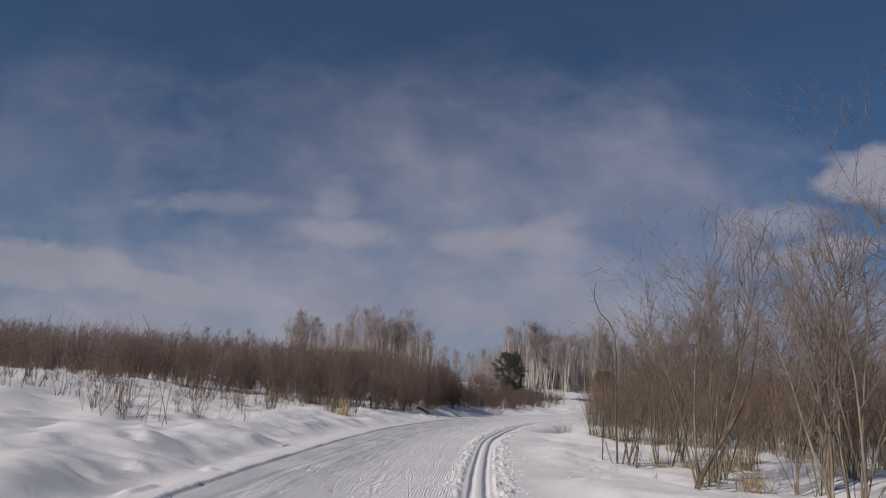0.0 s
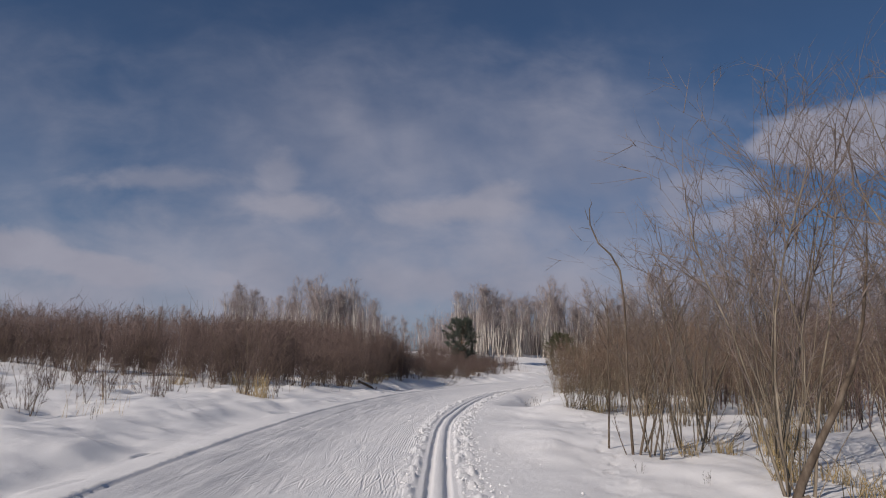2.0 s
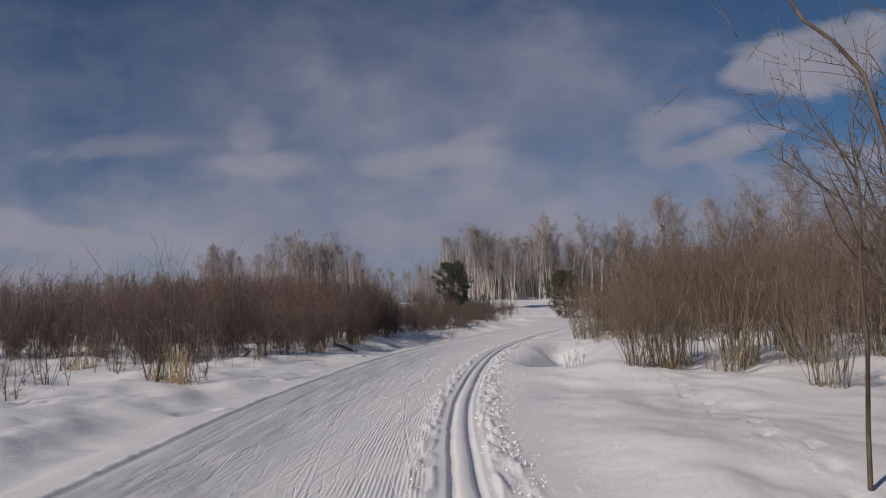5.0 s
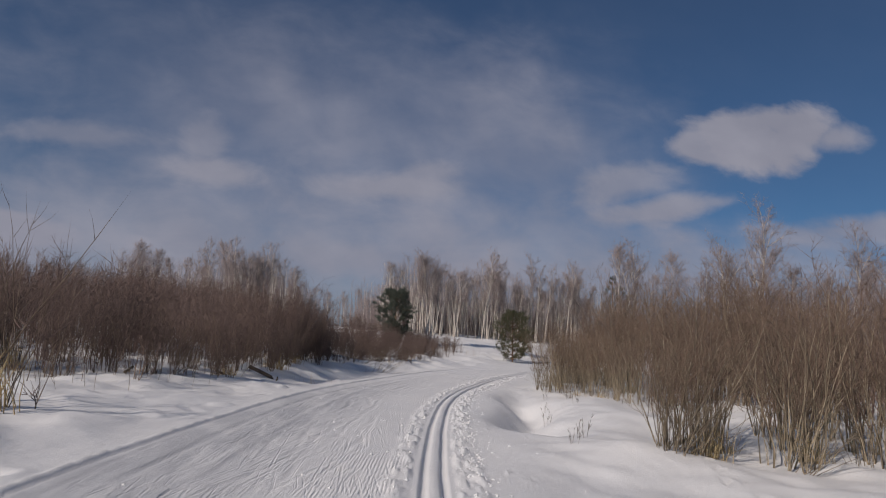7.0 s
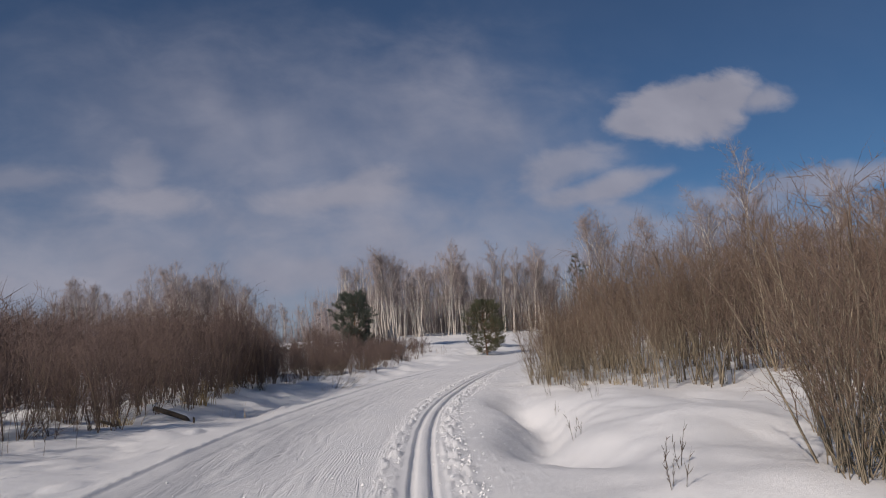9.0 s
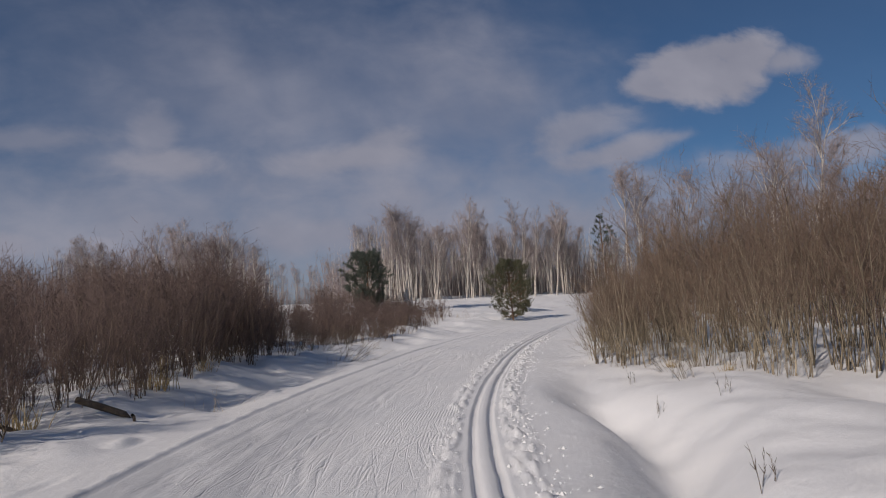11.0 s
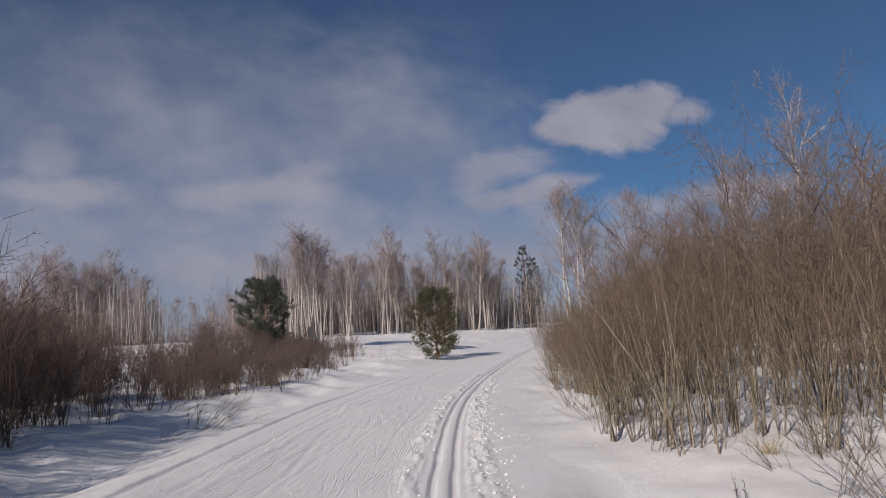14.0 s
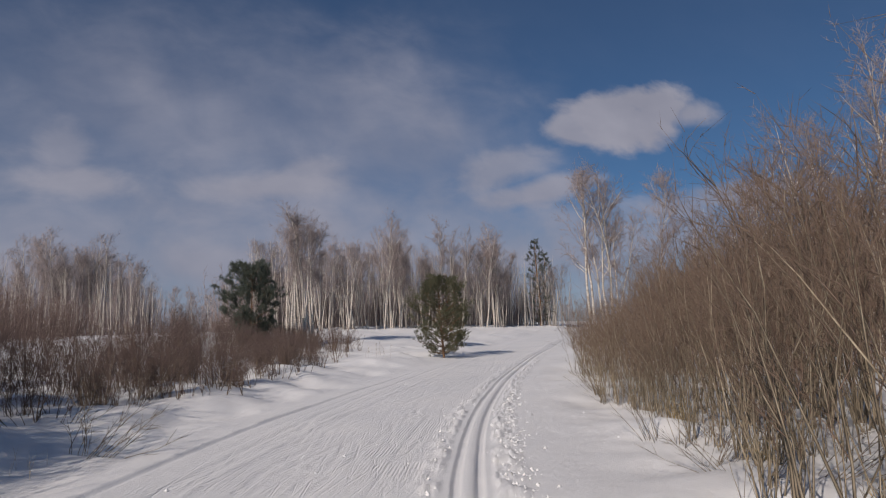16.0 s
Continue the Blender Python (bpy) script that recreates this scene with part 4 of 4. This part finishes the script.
# ---- distance ----
def brush_field(r, x, y, z, h, trunk, shoots, spray, radius, spread, low=0.3):
    """Many far stems with shoots, as one mesh."""
    wood, n = Wood(), len(x)
    base, lean = np.stack([x, y, z], 1), r.normal(0, 0.07, (n, 2))
    tip = base + np.stack([lean[:, 0] * h, lean[:, 1] * h, h], 1)
    wood.batch(np.stack([base, base * 0.45 + tip * 0.55, tip], 1), (trunk, trunk * 0.7, 0))
    t = r.uniform(low, 0.95, (n, shoots, 1))
    p = (base[:, None] * (1 - t) + tip[:, None] * t).reshape(-1, 3)
    q = p + np.concatenate([r.normal(0, spread, (len(p), 2)), r.uniform(0.1, 1.0, (len(p), 1)) * spray], 1)
    wood.batch(np.stack([p, q], 1), (radius, 0))
    return wood


def far_woods():
    r = np.random.default_rng(8)
    n = 2600
    a, dist = np.radians(r.uniform(-78, 88, n)), r.uniform(165, 420, n)
    x, y = 10 + dist * np.sin(a), 20 + dist * np.cos(a)
    wood = brush_field(r, x, y, rise(y) - 0.5, r.uniform(7, 12.5, n) * np.where(a < -0.25, 0.72, 1), 0.10, 20, 1.6, 0.05, 1.1)
    return tagged(new("far_woods", wood.mesh("far_woods", CROWN_TWIG)), "distant bare brown woods along the horizon", "woods", kind="stuff")


def far_thicket():
    r = np.random.default_rng(9)
    n = 11000
    side = r.uniform(0, 1, n) < 0.58
    x = np.where(side, -5 - 90 * r.uniform(0, 1, n) ** 1.3, 12 + 66 * r.uniform(0, 1, n) ** 1.5)
    y = np.where(side, 39 + 80 * r.uniform(0, 1, n) ** 1.6, r.uniform(20, 100, n))
    xc, wide = rail(y)
    keep = side | (x > xc + 9)
    x, y, xc, wide = x[keep], y[keep], xc[keep], wide[keep]
    z = relief((x - xc) / wide, x, y, False) - 0.1
    wood = brush_field(r, x, y, z, r.uniform(2.5, 3.5, len(x)) * np.where(x > 0, 1.2, np.interp(y, (45, 75), (0.95, 1.3))), 0.02, 18, 0.7, 0.011, 0.30, 0.06)
    return tagged(new("far_thicket", wood.mesh("far_thicket", PURPLE_TWIG)), "wide brown thicket of bare brush beyond the trail", "thicket", kind="stuff")


def wood_floor():
    """Undergrowth between the trunks of the birch wood."""
    r = np.random.default_rng(10)
    n = 2600
    u = r.uniform(0, 1, n)
    x, y = 8 + 44 * u + r.normal(0, 1.5, n), 104 + 13 * u + np.abs(r.normal(0, 16, n))
    wood = brush_field(r, x, y, rise(y) - 0.1, r.uniform(2, 8.5, n), 0.035, 16, 1.1, 0.024, 0.45)
    return tagged(new("undergrowth", wood.mesh("undergrowth", CROWN_TWIG)), "bare brown undergrowth between the birch trunks", "undergrowth", kind="stuff")


def side_woods():
    """Thin young growth that fills the woods left and right of the trail."""
    r = np.random.default_rng(14)
    n = 1900
    left = r.uniform(0, 1, n) < 0.34
    x = np.where(left, r.uniform(-31, -2, n), r.uniform(26, 80, n))
    y = np.where(left, r.uniform(132, 172, n), r.uniform(32, 112, n))
    keep = left | (x > rail(y)[0] + 13)
    x, y, left = x[keep], y[keep], left[keep]
    wood = brush_field(r, x, y, rise(y) - 0.1, r.uniform(4, 10, len(x)) * np.where(left, 1.2, 0.85), 0.04, 40, 1.2, 0.018, 0.75)
    return tagged(new("young_woods", wood.mesh("young_woods", CROWN_TWIG)), "young bare woods in soft brown behind the thickets", "woods", kind="stuff")


def thin_birches():
    """Crowded thin white stems inside the birch wood."""
    r = np.random.default_rng(17)
    n = 620
    u = r.uniform(0, 1, n)
    x, y = 9 + 42 * u + r.normal(0, 1.0, n), 99 + 13 * u + np.abs(r.normal(0, 10, n))
    x[:150], y[:150] = r.uniform(-34, 0, 150), r.uniform(120, 150, 150)
    x[150:260], y[150:260] = r.uniform(30, 70, 110), r.uniform(45, 95, 110)
    keep = (x < 0) | (x > rail(y)[0] + 13) | (y > 98)
    x, y = x[keep], y[keep]
    wood = brush_field(r, x, y, rise(y) - 0.1, r.uniform(6, 11, len(x)), 0.055, 5, 1.6, 0.018, 0.4)
    return tagged(new("thin_birches", wood.mesh("thin_birches", BIRCH)), "crowded thin white birch stems within the wood", "birches", kind="stuff")


wood_floor(), side_woods(), thin_birches()
far_woods(), far_thicket()


# ---- small things on the snow ----
def crumbs():
    """Clods of snow thrown up beside the grooves."""
    r, v, f = np.random.default_rng(12), [], []
    oct_v = np.array(((1, 0, 0), (0, 1, 0), (-1, 0, 0), (0, -1, 0), (0, 0, 1), (0, 0, -1)), float)
    oct_f = ((0, 1, 4), (1, 2, 4), (2, 3, 4), (3, 0, 4), (1, 0, 5), (2, 1, 5), (3, 2, 5), (0, 3, 5))
    for i in range(3200):
        y = 4 + 46 * r.uniform(0, 1) ** 1.2
        d = r.normal(0.48, 0.14) if r.uniform() < 0.75 else (r.normal(-0.38, 0.09) if r.uniform() < 0.7 else r.uniform(-3, 2.0))
        xc, wide = rail(np.array([y]))
        x = xc + d * wide
        s = 0.007 + 0.02 * r.uniform(0, 1) ** 3
        z = float(relief(np.array([d]), x, np.array([y]))[0])
        f.extend(tuple(k + len(v) * 6 for k in t) for t in oct_f)
        v.append(oct_v * s * r.uniform(0.6, 1.3, (6, 1)) * np.array((1, 1, 0.7)) + np.array((x[0], y, z + s * 0.3)))
    me = bpy.data.meshes.new("snow_clods")
    me.from_pydata(np.concatenate(v), [], f)
    me.materials.append(SNOW)
    return tagged(new("snow_clods", me), "small clods of loose snow beside the grooves", "snow", kind="stuff")


crumbs()


def fallen(name, pts, radii, mat, label, category):
    root, w = new(name), Wood()
    w.stem(pts, radii, 6)
    part("branch", w, mat, root)
    return tagged(root, label, category)


log = fallen("log", [(-0.45, 0, 0.30), (-0.15, 0, 0.18), (0.2, 0.05, 0.02), (0.3, 0.06, -0.05)], (0.05, 0.055, 0.05, 0.03), DEAD_WOOD, "short dead log sticking out of the snow bank", "log")
log.matrix_basis = spot(-0.6, 36.2)
for x, y, turn, size in ((-1.6, 35.2, 0.5, 0.55), (-3.6, 33.2, 2.2, 0.6), (-0.2, 36.0, 1.6, 0.45)):
    copy_thing(log, spot(x, y, turn, size))
BRUSH = Stock([stalks(rng, 1.7, 9, GREY_WILLOW, 0.12)], "bent grey willow rods leaning over the snow", "brush", "leaning rods")
for x, y, turn, tip, size in ((6.2, 25.4, 0.3, 0.75, 1.0), (4.0, 45.9, 0.9, 0.95, 0.95), (3.7, 46.5, 0.3, 0.9, 0.9), (5.9, 24.9, 1.0, 0.6, 1.0), (9.0, 24.8, 2.6, 0.8, 0.9), (3.3, 48.2, 0.6, 0.9, 0.9), (4.1, 49.6, 0.4, 0.85, 0.8), (7.6, 24.4, 1.2, 0.7, 0.9), (2.6, 47.6, 5.6, 0.8, 0.8), (6.4, 17.0, 2.0, 0.9, 0.9), (7.0, 14.8, 4.6, 0.9, 1.0), (-2.6, 33.4, 1.0, 0.9, 0.8)):
    BRUSH.put(0, spot(x, y, turn, size, 0.02, tip))
for _ in range(26):
    y = rng.uniform(34.5, 52)
    xc, wide = (float(v[0]) for v in rail(np.array([y])))
    BRUSH.put(0, spot(xc + wide * (2.2 + max(0, 39 - y) * 0.3 + abs(rng.normal(0, 0.5))), y, rng.uniform(0, 6.28), rng.uniform(0.4, 0.8), 0.02, rng.uniform(0.3, 0.9)))
SPRIG = Stock([stalks(rng, 0.55, 4, DEAD_WOOD, 0.14)], "small dark twigs poking out of smooth snow", "twigs", "twigs in snow")
for x, y, size in ((5.0, 26.2, 1.0), (4.6, 25.6, 0.8), (6.0, 30.2, 0.9), (3.8, 14.2, 0.5), (4.4, 13.6, 0.5), (8.0, 33.4, 0.8), (7.4, 34.2, 0.7), (1.9, 46.0, 0.9), (-4.9, 17.6, 0.8), (9.7, 38.2, 0.6), (8.2, 36.4, 0.7)):
    SPRIG.put(0, spot(x, y, x * 3, size))
